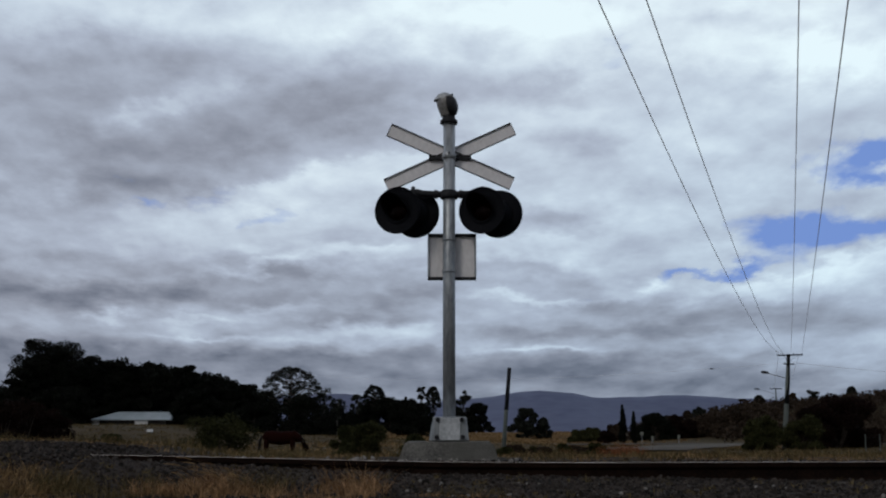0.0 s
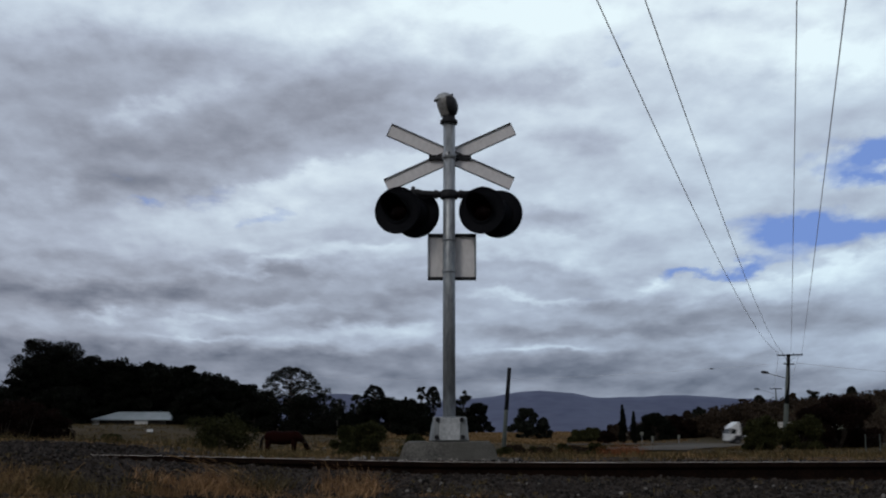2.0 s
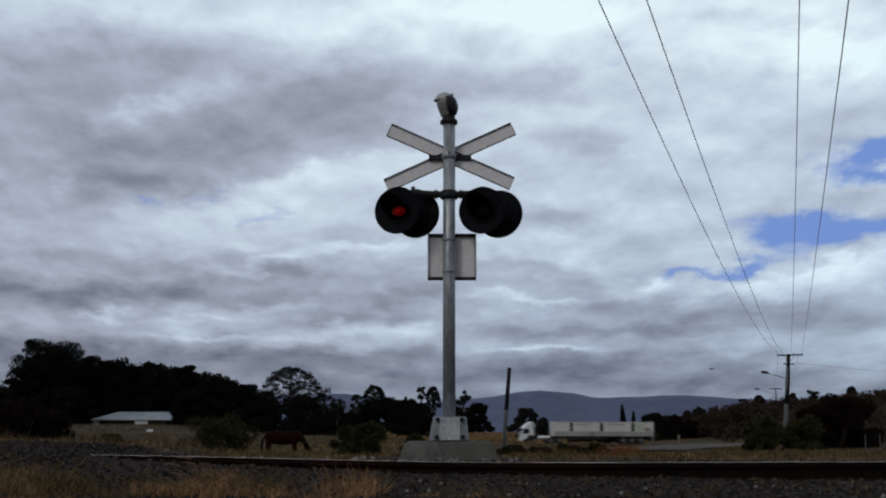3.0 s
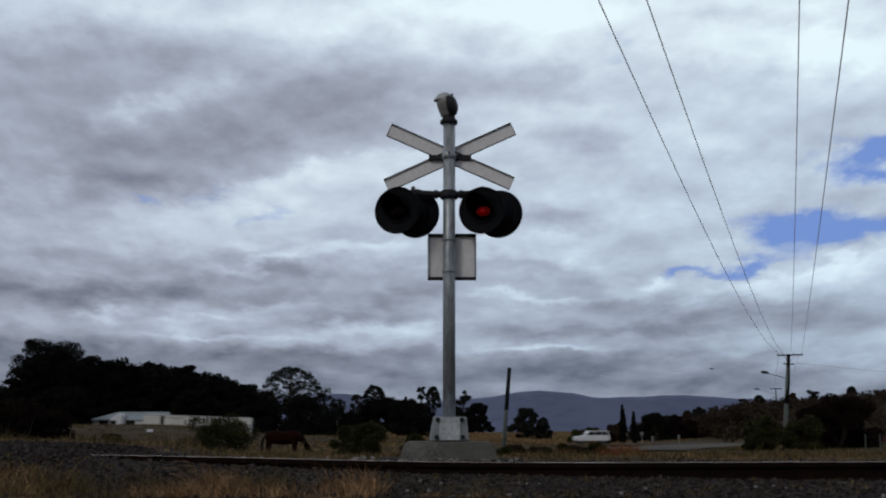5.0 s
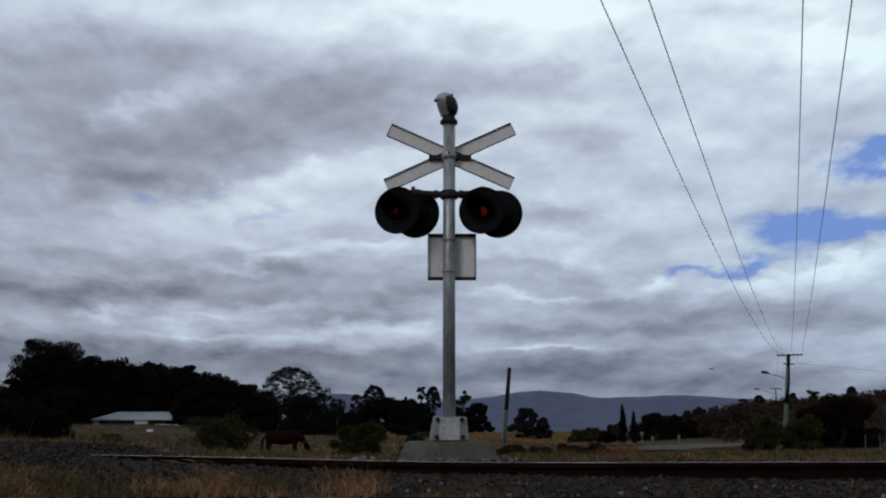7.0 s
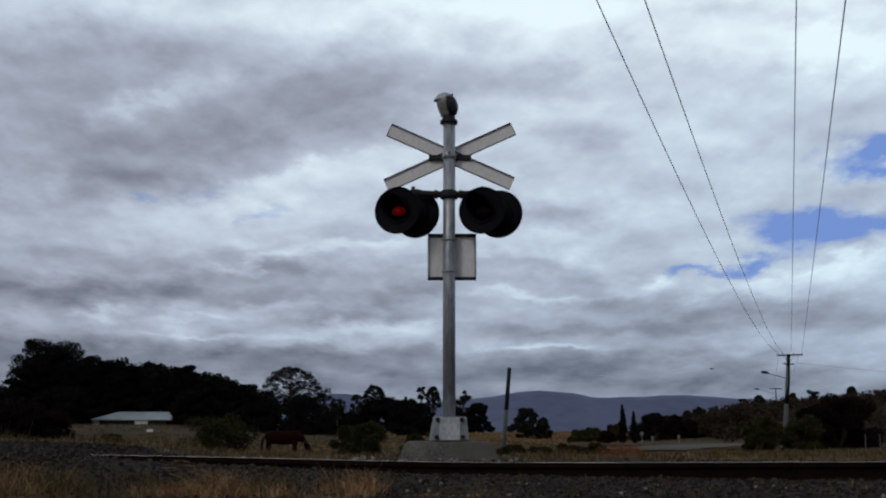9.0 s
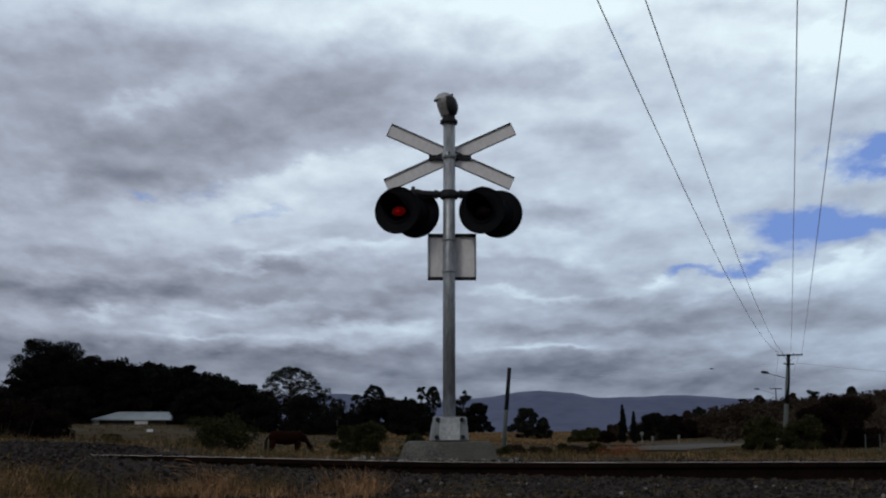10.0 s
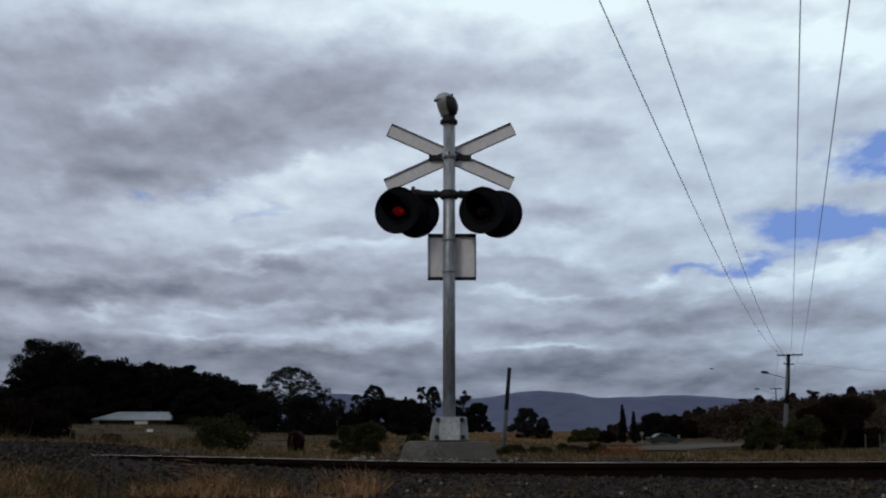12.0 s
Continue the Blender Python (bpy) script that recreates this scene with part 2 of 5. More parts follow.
def lerp_table(table, x):
    if x <= table[0][0]:
        return table[0][1]
    for (x0, z0), (x1, z1) in zip(table, table[1:]):
        if x <= x1:
            t = (x - x0) / (x1 - x0)
            t = t * t * (3 - 2 * t)
            return z0 + (z1 - z0) * t
    return table[-1][1]


# ---- the lie of the land ----
ROAD_Z = [(-260, 2.3), (-120, 1.5), (-70, 0.45), (-45, -0.33), (-25, -0.98), (15, -1.42), (120, -1.45), (400, -0.8)]


def road_y(x):
    return 145.7 + 0.106 * x


def road_z(x):
    return lerp_table(ROAD_Z, x)


BANK = [(-4.0, 0.235), (-2.75, 0.203), (-2.45, 0.190), (-2.2, 0.164), (-1.95, 0.140), (-1.45, 0.122), (-0.7, 0.094), (0.06, 0.064), (1.2, 0.043), (2.7, 0.03), (6.0, 0.03)]


def near_z(x, y):
    """The track bed and the verge beside it: ballast heaped over the rails to one side."""
    z = -0.04 + 0.012 * noise.noise(Vector((x * 0.7, y * 0.7, 0)))
    heap = smooth(-1.9, -3.0, x)
    z += lerp_table(BANK, x) * smooth(5.3, 6.85, y) * (1 - (1 - heap) * smooth(7.0, 7.4, y))
    z += 0.02 * heap * smooth(7.0, 8.5, y)
    z += 0.085 * (1 - heap) * smooth(8.3, 9.6, y)
    z -= (0.14 + 0.10 * heap) * smooth(10.8, 14.0, y)
    return z


BANK_TOP = [(-70, 1.0), (-42, 1.02), (-34, 1.05), (-28, 0.85), (-20, 0.1), (-5, -0.45), (5, -0.8), (16, -1.42)]
HILL = [(0.19, 0.0), (0.225, 1.6), (0.296, 5.4), (0.42, 7.8), (0.6, 10.0), (1.0, 13.0)]     # bearing slope, height


def land_z(x, y):
    zn = near_z(x, y)
    if y < 11.5:
        return zn
    zr = road_z(x)
    ry = road_y(x)
    far = zr + 0.010 * max(0, y - ry) * smooth(0, -40, x)            # rises behind the road on one side
    far += lerp_table(HILL, x / y) * smooth(160, 245, y)
    far += max(0.0, 0.2 - zr) * smooth(158, 300, y) * smooth(-45, -20, x)
    t = smooth(11.5, 58, y)
    z = zn * (1 - t) + far * t
    swell = smooth(72, 112, y) * (1 - smooth(122, 137, y))
    z += max(0.0, lerp_table(BANK_TOP, x) - z) * swell
    z += 0.18 * noise.noise(Vector((x * 0.06, y * 0.06, 3))) * smooth(30, 90, y) * (1 - 0.8 * smooth(12, 4, abs(y - ry)))
    if 320 < y:
        z = z * (1 - smooth(320, 700, y)) + 0.1 * smooth(320, 700, y)
    return z


def build_ground():
    ys = [-60, -30, -12, -5, 0, 3, 4.5] + [5.2 + 0.2 * i for i in range(36)]
    y = ys[-1]
    while y < 4900:
        y *= 1.035
        ys.append(y)
    us = [i / 60 for i in range(-60, 61)]
    verts, faces, mats = [], [], []
    for yy in ys:
        half = max(60, abs(yy) * 1.1)
        for u in us:
            x = half * (0.35 * u + 0.65 * u * abs(u) ** 1.5)
            verts.append((x, yy, land_z(x, yy) if yy > -100 else -0.04))
    n = len(us)
    for j in range(len(ys) - 1):
        for i in range(n - 1):
            faces.append((j * n + i, j * n + i + 1, (j + 1) * n + i + 1, (j + 1) * n + i))
            mats.append(1 if ys[j] < 11.2 else 0)
    g = mesh_object("ground", verts, faces, [earth, gravel_earth], smooth=True)
    g.data.polygons.foreach_set("material_index", mats)
    tagged(g, "dry olive grassland falling away behind a dark cinder track bed", "ground", kind="structure")


build_ground()


def build_hills():
    """A far range of bush-covered hills, with air haze put into their blue colour."""
    crest = [(-2600, 60), (-1500, 95), (-700, 80), (-276, 101), (-80, 74), (84, 89), (250, 109), (330, 104), (414, 90), (520, 93), (625, 97), (805, 88),
             (1100, 70), (1800, 90), (2600, 60)]
    verts, faces = [], []
    xs = [-2600 + 20 * i for i in range(261)]
    rows = 14
    for x in xs:
        h = lerp_table(crest, x) + 1.8 * noise.noise(Vector((x * 0.02, 0, 0)))
        for j in range(rows):
            t = j / (rows - 1)
            y = 2100 + 700 * t
            z = -12 + (h + 12) * (t ** 1.3) + 7 * noise.noise(Vector((x * 0.006, y * 0.006, 1))) * math.sin(math.pi * t)
            verts.append((x, y, z))
        verts.append((x, 2950, -12))
    n = rows + 1
    for i in range(len(xs) - 1):
        for j in range(n - 1):
            faces.append((i * n + j, (i + 1) * n + j, (i + 1) * n + j + 1, i * n + j + 1))
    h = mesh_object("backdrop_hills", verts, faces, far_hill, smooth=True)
    tagged(h, "long low far-off range of bush-covered hills, blue haze in their colour", "hills", kind="structure")


build_hills()


def cloud_material():
    """Broken stratocumulus, in rolls that close up towards the horizon, with a few blue gaps."""
    m, nt, b = nodes_of("cloud_layer")
    nt.nodes.remove(b)
    N, L = nt.nodes.new, nt.links.new

    def math_node(op, a, c=None, clamp=False):
        q = N("ShaderNodeMath")
        q.operation, q.use_clamp = op, clamp
        for i, v in enumerate((a, c)):
            if v is None:
                continue
            if isinstance(v, (int, float)):
                q.inputs[i].default_value = v
            else:
                L(v, q.inputs[i])
        return q.outputs[0]

    tc = N("ShaderNodeTexCoord")
    sep = N("ShaderNodeSeparateXYZ")
    L(tc.outputs["Object"], sep.inputs[0])
    X, Y, Z = sep.outputs
    Yp = math_node("MAXIMUM", Y, 1.0)
    u = math_node("DIVIDE", X, Yp)                    # sideways and upward slope of the view from the ground
    v = math_node("DIVIDE", Z, Yp)
    def deck(shift):
        """The point of the cloud deck seen at this slope, shift higher."""
        up = math_node("ADD", v, 0.45 + shift)
        comb = N("ShaderNodeCombineXYZ")
        L(math_node("DIVIDE", u, up), comb.inputs[0])
        L(math_node("DIVIDE", 1.0, up), comb.inputs[1])
        return comb.outputs[0]

    def fbm(where, scale, detail, distort, sx, sy, off, rough=0.55):
        mp = N("ShaderNodeMapping")
        mp.inputs["Scale"].default_value = (sx, sy, 1)
        mp.inputs["Location"].default_value = off
        L(where, mp.inputs[0])
        q = N("ShaderNodeTexNoise")
        q.inputs["Scale"].default_value, q.inputs["Detail"].default_value = scale, detail
        q.inputs["Distortion"].default_value, q.inputs["Roughness"].default_value = distort, rough
        L(mp.outputs[0], q.inputs["Vector"])
        return q.outputs["Fac"]

    here, above = deck(0.0), deck(0.016)
    big = fbm(here, 3.4, 4, 0.0, 0.75, 0.9, (3.2, 1.7, 0), 0.5)
    mid = fbm(here, 9.0, 7, 0.1, 0.75, 0.9, (7.1, 4.2, 0), 0.52)
    mid2 = fbm(above, 9.0, 7, 0.1, 0.75, 0.9, (7.1, 4.2, 0), 0.52)
    fine = fbm(here, 26.0, 6, 0.2, 0.6, 0.95, (1.3, 9.2, 0), 0.6)
    relief = math_node("SUBTRACT", mid2, mid)                # bright crowns, grey undersides
    shade = math_node("ADD", 0.53, math_node("MULTIPLY", math_node("SUBTRACT", big, 0.5), 0.22))
    for grain, amount in ((mid, 0.20), (fine, 0.18)):
        shade = math_node("ADD", shade, math_node("MULTIPLY", math_node("SUBTRACT", grain, 0.5), amount))
    shade = math_node("ADD", shade, math_node("MULTIPLY", relief, -0.42))

    # the banks, with edges pulled about by turbulence
    mp = N("ShaderNodeMapping")
    mp.inputs["Scale"].default_value = (0.75, 0.9, 1)
    L(here, mp.inputs[0])
    tur = N("ShaderNodeTexNoise")
    tur.inputs["Scale"].default_value, tur.inputs["Detail"].default_value = 11.0, 8
    tur.inputs["Roughness"].default_value = 0.58
    L(mp.outputs[0], tur.inputs["Vector"])
    tsep = N("ShaderNodeSeparateColor")
    L(tur.outputs["Color"], tsep.inputs[0])
    uw = math_node("ADD", u, math_node("MULTIPLY", math_node("SUBTRACT", tsep.outputs[0], 0.5), 0.17))
    pull = math_node("ADD", 0.035, math_node("MULTIPLY", v, 0.16))
    vw = math_node("ADD", v, math_node("MULTIPLY", math_node("SUBTRACT", tsep.outputs[1], 0.5), pull))

    def bank(cu, cv, ru, up, down, lean, amount):
        du = math_node("SUBTRACT", uw, cu)
        dv = math_node("SUBTRACT", math_node("SUBTRACT", vw, cv), math_node("MULTIPLY", du, lean))
        rise = math_node("ADD", math_node("DIVIDE", math_node("MAXIMUM", dv, 0.0), up), math_node("DIVIDE", math_node("MINIMUM", dv, 0.0), down))
        du = math_node("DIVIDE", du, ru)
        d2 = math_node("ADD", math_node("MULTIPLY", du, du), math_node("MULTIPLY", rise, rise))
        return math_node("MULTIPLY", math_node("POWER", 2.718, math_node("MULTIPLY", d2, -1.0)), amount)

    for row in HIGH_CLOUD + MIDDLE_CLOUD + LOW_CLOUD + RIGHT_CLOUD:
        shade = math_node("ADD", shade, bank(*row))
    shade = math_node("ADD", 0.50, math_node("MULTIPLY", math_node("SUBTRACT", shade, 0.53), 1.22))
    ramp = N("ShaderNodeValToRGB")
    e = ramp.color_ramp.elements
    e[0].position, e[0].color = 0.0, (0.135, 0.155, 0.205, 1)
    e[1].position, e[1].color = 0.97, (0.80, 0.935, 0.99, 1)
    for pos, c in ((0.26, (0.275, 0.302, 0.372)), (0.50, (0.415, 0.470, 0.575)), (0.70, (0.56, 0.650, 0.755)), (0.85, (0.69, 0.80, 0.885))):
        k = e.new(pos)
        k.color = (*c, 1)
    L(shade, ramp.inputs[0])
    gap = math_node("MULTIPLY", math_node("SUBTRACT", mid, 0.5), -1.5)
    gap = math_node("ADD", gap, math_node("MULTIPLY", math_node("SUBTRACT", fine, 0.5), -0.7))
    for row in BLUE_GAPS:
        gap = math_node("ADD", gap, bank(*row))
    gap = math_node("MULTIPLY", math_node("SUBTRACT", gap, 0.33), 1.15, True)
    cool = N("ShaderNodeMixRGB")                             # the deck turns colder low down and to the right
    cool.blend_type = "MULTIPLY"
    L(math_node("ADD", math_node("MULTIPLY", math_node("SUBTRACT", 0.28, v), 3.0), math_node("MULTIPLY", u, 1.2), True), cool.inputs[0])
    L(ramp.outputs[0], cool.inputs[1])
    cool.inputs[2].default_value = (0.93, 0.99, 1.02, 1)
    mix = N("ShaderNodeMixRGB")
    L(gap, mix.inputs[0])
    L(cool.outputs[0], mix.inputs[1])
    mix.inputs[2].default_value = (0.175, 0.29, 0.64, 1)
    em = N("ShaderNodeEmission")
    L(mix.outputs[0], em.inputs[0])
    em.inputs[1].default_value = 1.0
    L(em.outputs[0], nt.nodes["Material Output"].inputs[0])
    m.cycles.emission_sampling = "NONE"
    return m


# cloud banks: place, half width, reach upward and downward (as slopes), lean, lighter or darker
HIGH_CLOUD = [
    (-0.364, 0.429, 0.241, 0.0367, 0.0272, 0.00, 0.22), (-0.374, 0.325, 0.147, 0.0563, 0.0524, 0.00, -0.15),
    (-0.104, 0.334, 0.107, 0.0355, 0.0409, 0.12, -0.22), (-0.260, 0.284, 0.146, 0.0291, 0.0259, 0.12, -0.14),
    (-0.290, 0.325, 0.039, 0.0141, 0.0141, 0.60, 0.16), (-0.223, 0.345, 0.034, 0.0118, 0.0118, 0.50, 0.11),
    (0.089, 0.423, 0.097, 0.0243, 0.0242, 0.00, 0.13), (0.111, 0.342, 0.085, 0.0189, 0.0212, 0.00, -0.19),
    (0.143, 0.284, 0.056, 0.0151, 0.0150, -0.10, -0.13), (0.317, 0.403, 0.091, 0.0133, 0.0132, -0.05, -0.13),
    (0.261, 0.355, 0.068, 0.0143, 0.0142, 0.00, -0.10), (-0.071, 0.420, 0.126, 0.0365, 0.0301, 0.00, 0.16),
    (0.054, 0.307, 0.051, 0.0176, 0.0175, 0.00, 0.09), (0.238, 0.426, 0.321, 0.1238, 0.0660, 0.00, 0.24),
]
MIDDLE_CLOUD = [
    (-0.325, 0.241, 0.072, 0.0137, 0.0171, 0.12, -0.14), (-0.125, 0.248, 0.167, 0.0092, 0.0398, 0.20, 0.20),
    (-0.402, 0.235, 0.039, 0.0103, 0.0148, 0.00, 0.16), (-0.349, 0.180, 0.209, 0.0191, 0.0123, 0.00, 0.11),
    (-0.167, 0.166, 0.060, 0.0045, 0.0078, 0.15, 0.18), (-0.063, 0.183, 0.066, 0.0045, 0.0101, 0.00, 0.16),
    (-0.123, 0.152, 0.164, 0.0067, 0.0099, 0.00, -0.13), (-0.408, 0.159, 0.066, 0.0067, 0.0089, 0.00, 0.11),
    (-0.013, 0.210, 0.061, 0.0170, 0.0169, 0.00, 0.09), (-0.276, 0.151, 0.066, 0.0055, 0.0066, 0.00, 0.09),
    (-0.191, 0.229, 0.050, 0.0114, 0.0113, 0.20, 0.09), (-0.397, 0.159, 0.208, 0.0731, 0.0659, 0.00, -0.17),
    (-0.195, 0.176, 0.033, 0.0056, 0.0067, 0.10, 0.08), (0.094, 0.205, 0.055, 0.0085, 0.0084, -0.05, -0.14),
]
LOW_CLOUD = [
    (-0.324, 0.134, 0.186, 0.0099, 0.0121, -0.03, -0.19), (-0.410, 0.115, 0.049, 0.0088, 0.0098, 0.00, -0.10),
    (-0.073, 0.136, 0.115, 0.0088, 0.0132, 0.00, -0.16), (-0.084, 0.110, 0.098, 0.0066, 0.0044, 0.00, -0.12),
    (-0.318, 0.114, 0.033, 0.0055, 0.0065, 0.00, 0.22), (-0.209, 0.110, 0.054, 0.0033, 0.0044, 0.00, 0.14),
    (-0.078, 0.098, 0.081, 0.0049, 0.0087, 0.00, 0.20), (-0.235, 0.093, 0.060, 0.0033, 0.0033, 0.00, 0.16),
    (-0.408, 0.080, 0.092, 0.0184, 0.0269, 0.00, -0.20), (-0.207, 0.073, 0.227, 0.0086, 0.0140, 0.00, -0.17),
    (-0.143, 0.088, 0.038, 0.0043, 0.0054, 0.00, 0.12), (-0.045, 0.058, 0.162, 0.0064, 0.0075, 0.00, -0.08),
    (-0.155, 0.118, 0.049, 0.0044, 0.0044, 0.00, 0.10), (0.000, 0.040, 1.342, 0.0402, 0.1555, 0.00, -0.25),
]
RIGHT_CLOUD = [
    (0.246, 0.342, 0.294, 0.1266, 0.1497, 0.00, 0.17), (0.401, 0.372, 0.068, 0.0269, 0.0237, 0.00, 0.24),
    (0.365, 0.159, 0.115, 0.0067, 0.0232, 0.25, 0.20), (0.295, 0.184, 0.033, 0.0112, 0.0123, 0.20, 0.14),
    (0.075, 0.182, 0.077, 0.0056, 0.0123, 0.00, 0.16), (0.064, 0.159, 0.088, 0.0067, 0.0078, 0.00, -0.12),
    (0.192, 0.141, 0.019, 0.0066, 0.0055, 0.00, 0.18), (0.096, 0.132, 0.065, 0.0039, 0.0049, 0.00, 0.18),
    (0.221, 0.118, 0.136, 0.0110, 0.0136, 0.00, -0.20), (0.144, 0.099, 0.168, 0.0076, 0.0076, 0.00, -0.19),
    (0.090, 0.082, 0.070, 0.0038, 0.0043, 0.00, 0.22), (0.197, 0.066, 0.113, 0.0183, 0.0161, 0.00, -0.13),
    (0.122, 0.065, 0.146, 0.0065, 0.0075, 0.00, -0.06), (0.400, 0.066, 0.065, 0.0216, 0.0214, 0.00, 0.12),
]
BLUE_GAPS = [
    (0.428, 0.277, 0.048, 0.0197, 0.0150, 0.20, 1.68), (0.435, 0.252, 0.050, 0.0092, 0.0126, 0.00, 1.46),
    (0.379, 0.202, 0.094, 0.0147, 0.0157, 0.00, 1.90), (0.308, 0.165, 0.038, 0.0078, 0.0078, 0.25, 1.12),
    (0.241, 0.149, 0.052, 0.0055, 0.0055, 0.12, 1.06), (-0.168, 0.211, 0.039, 0.0091, 0.0090, 0.20, 0.69),
    (-0.296, 0.226, 0.028, 0.0051, 0.0051, 0.00, 0.69),
]


def build_clouds():
    R = 4000
    verts, faces = [], []
    na, ne = 48, 20
    for i in range(na + 1):
        a = radians(-85 + 170 * i / na)
        for j in range(ne + 1):
            e = radians(-1 + 56 * j / ne)
            verts.append((R * math.sin(a) * math.cos(e), R * math.cos(a) * math.cos(e), R * math.sin(e)))
    for i in range(na):
        for j in range(ne):
            faces.append((i * (ne + 1) + j, i * (ne + 1) + j + 1, (i + 1) * (ne + 1) + j + 1, (i + 1) * (ne + 1) + j))
    ob = mesh_object("backdrop_clouds", verts, faces, cloud_material(), smooth=True)
    return tagged(ob, "grey and white broken overcast drifting, with blue gaps", "clouds", kind="structure")


clouds = build_clouds()

# ---- the track ----
TRACK = [(-12.0, 8.3, 0.15), (-6.0, 7.62, 0.15), (-3.4, 7.36, 0.148), (-2.3, 7.26, 0.146), (-1.65, 7.19, 0.137), (-1.0, 7.11, 0.124), (-0.4, 7.05, 0.113),
         (0.06, 7.0, 0.106), (0.8, 6.97, 0.104), (1.6, 6.96, 0.106), (2.4, 6.98, 0.108), (3.0, 7.0, 0.109), (6.0, 7.2, 0.11), (14.0, 8.2, 0.11)]


def track_point(x):
    """Distance and rail-head height of the near rail at x."""
    for (x0, y0, z0), (x1, y1, z1) in zip(TRACK, TRACK[1:]):
        if x <= x1:
            t = (x - x0) / (x1 - x0)
            return y0 + (y1 - y0) * t, z0 + (z1 - z0) * t
    return TRACK[-1][1], TRACK[-1][2]


RAIL = [(-0.064, -0.14), (-0.064, -0.130), (-0.02, -0.115), (-0.009, -0.10), (-0.009, -0.045), (-0.032, -0.032), (-0.034, -0.006), (-0.028, 0.0),
        (0.028, 0.0), (0.034, -0.006), (0.032, -0.032), (0.009, -0.045), (0.009, -0.10), (0.02, -0.115), (0.064, -0.130), (0.064, -0.14)]


def build_rail(offset, drop, label):
    """A rail drawn out along the track: foot, web and head."""
    s = new("rail")
    tagged(s, label, "rail", "rails of the track")
    xs = [-11 + 0.25 * i for i in range(97)]
    n = len(RAIL)
    for name, keep, mats in (("foot", (0, 1, 2, 12, 13, 14, 15), [rail_steel]), ("web", (3, 11), [rail_steel]), ("head", (4, 5, 6, 7, 8, 9, 10), [rail_steel, rail_top])):
        verts, faces, idx = [], [], []
        for x in xs:
            y, z = track_point(x)
            for dy, dz in RAIL:
                verts.append((x, y + offset + dy, z - drop + dz))
        for i in range(len(xs) - 1):
            for k in keep:
                k2 = (k + 1) % n
                faces.append((i * n + k, (i + 1) * n + k, (i + 1) * n + k2, i * n + k2))
                idx.append(1 if k == 7 else 0)
        me = bpy.data.meshes.new(name)
        me.from_pydata(verts, [], faces)
        for mm in mats:
            me.materials.append(mm)
        if len(mats) > 1:
            me.polygons.foreach_set("material_index", idx)
        bm = bmesh.new()
        bm.from_mesh(me)
        bmesh.ops.delete(bm, geom=[v for v in bm.verts if not v.link_faces], context="VERTS")
        part(name, bm, mats, s, "bright worn running surface" if name == "head" else "")


build_rail(0.0, 0.0, "rusty steel rail with a bright worn head on dark ballast")
build_rail(1.137, 0.075, "rusty steel rail with a bright head, lower inner one")


def build_sleepers():
    first = None
    for i in range(24):
        x = -7.4 + 0.66 * i + random.uniform(-0.03, 0.03)
        y, z = track_point(x)
        m = pose(x, y + 0.57, z - 0.238, -3.6, 0, random.uniform(-1.5, 1.5))
        if first is None:
            first = part("sleeper", box(0.23, 1.95, 0.13, bevel=0.012), sleeper_wood, m=m)
            tagged(first, "old dark timber sleeper bedded in ballast under rails", "sleeper", "sleepers of the track")
        else:
            copy_thing(first, m)


build_sleepers()


def ico():
    t = (1 + 5 ** 0.5) / 2
    v = np.array([(-1, t, 0), (1, t, 0), (-1, -t, 0), (1, -t, 0), (0, -1, t), (0, 1, t), (0, -1, -t), (0, 1, -t), (t, 0, -1), (t, 0, 1), (-t, 0, -1), (-t, 0, 1)])
    f = [(0, 11, 5), (0, 5, 1), (0, 1, 7), (0, 7, 10), (0, 10, 11), (1, 5, 9), (5, 11, 4), (11, 10, 2), (10, 7, 6), (7, 1, 8), (3, 9, 4), (3, 4, 2), (3, 2, 6),
         (3, 6, 8), (3, 8, 9), (4, 9, 5), (2, 4, 11), (6, 2, 10), (8, 6, 7), (9, 8, 1)]
    return v / np.linalg.norm(v[0]), np.array(f)


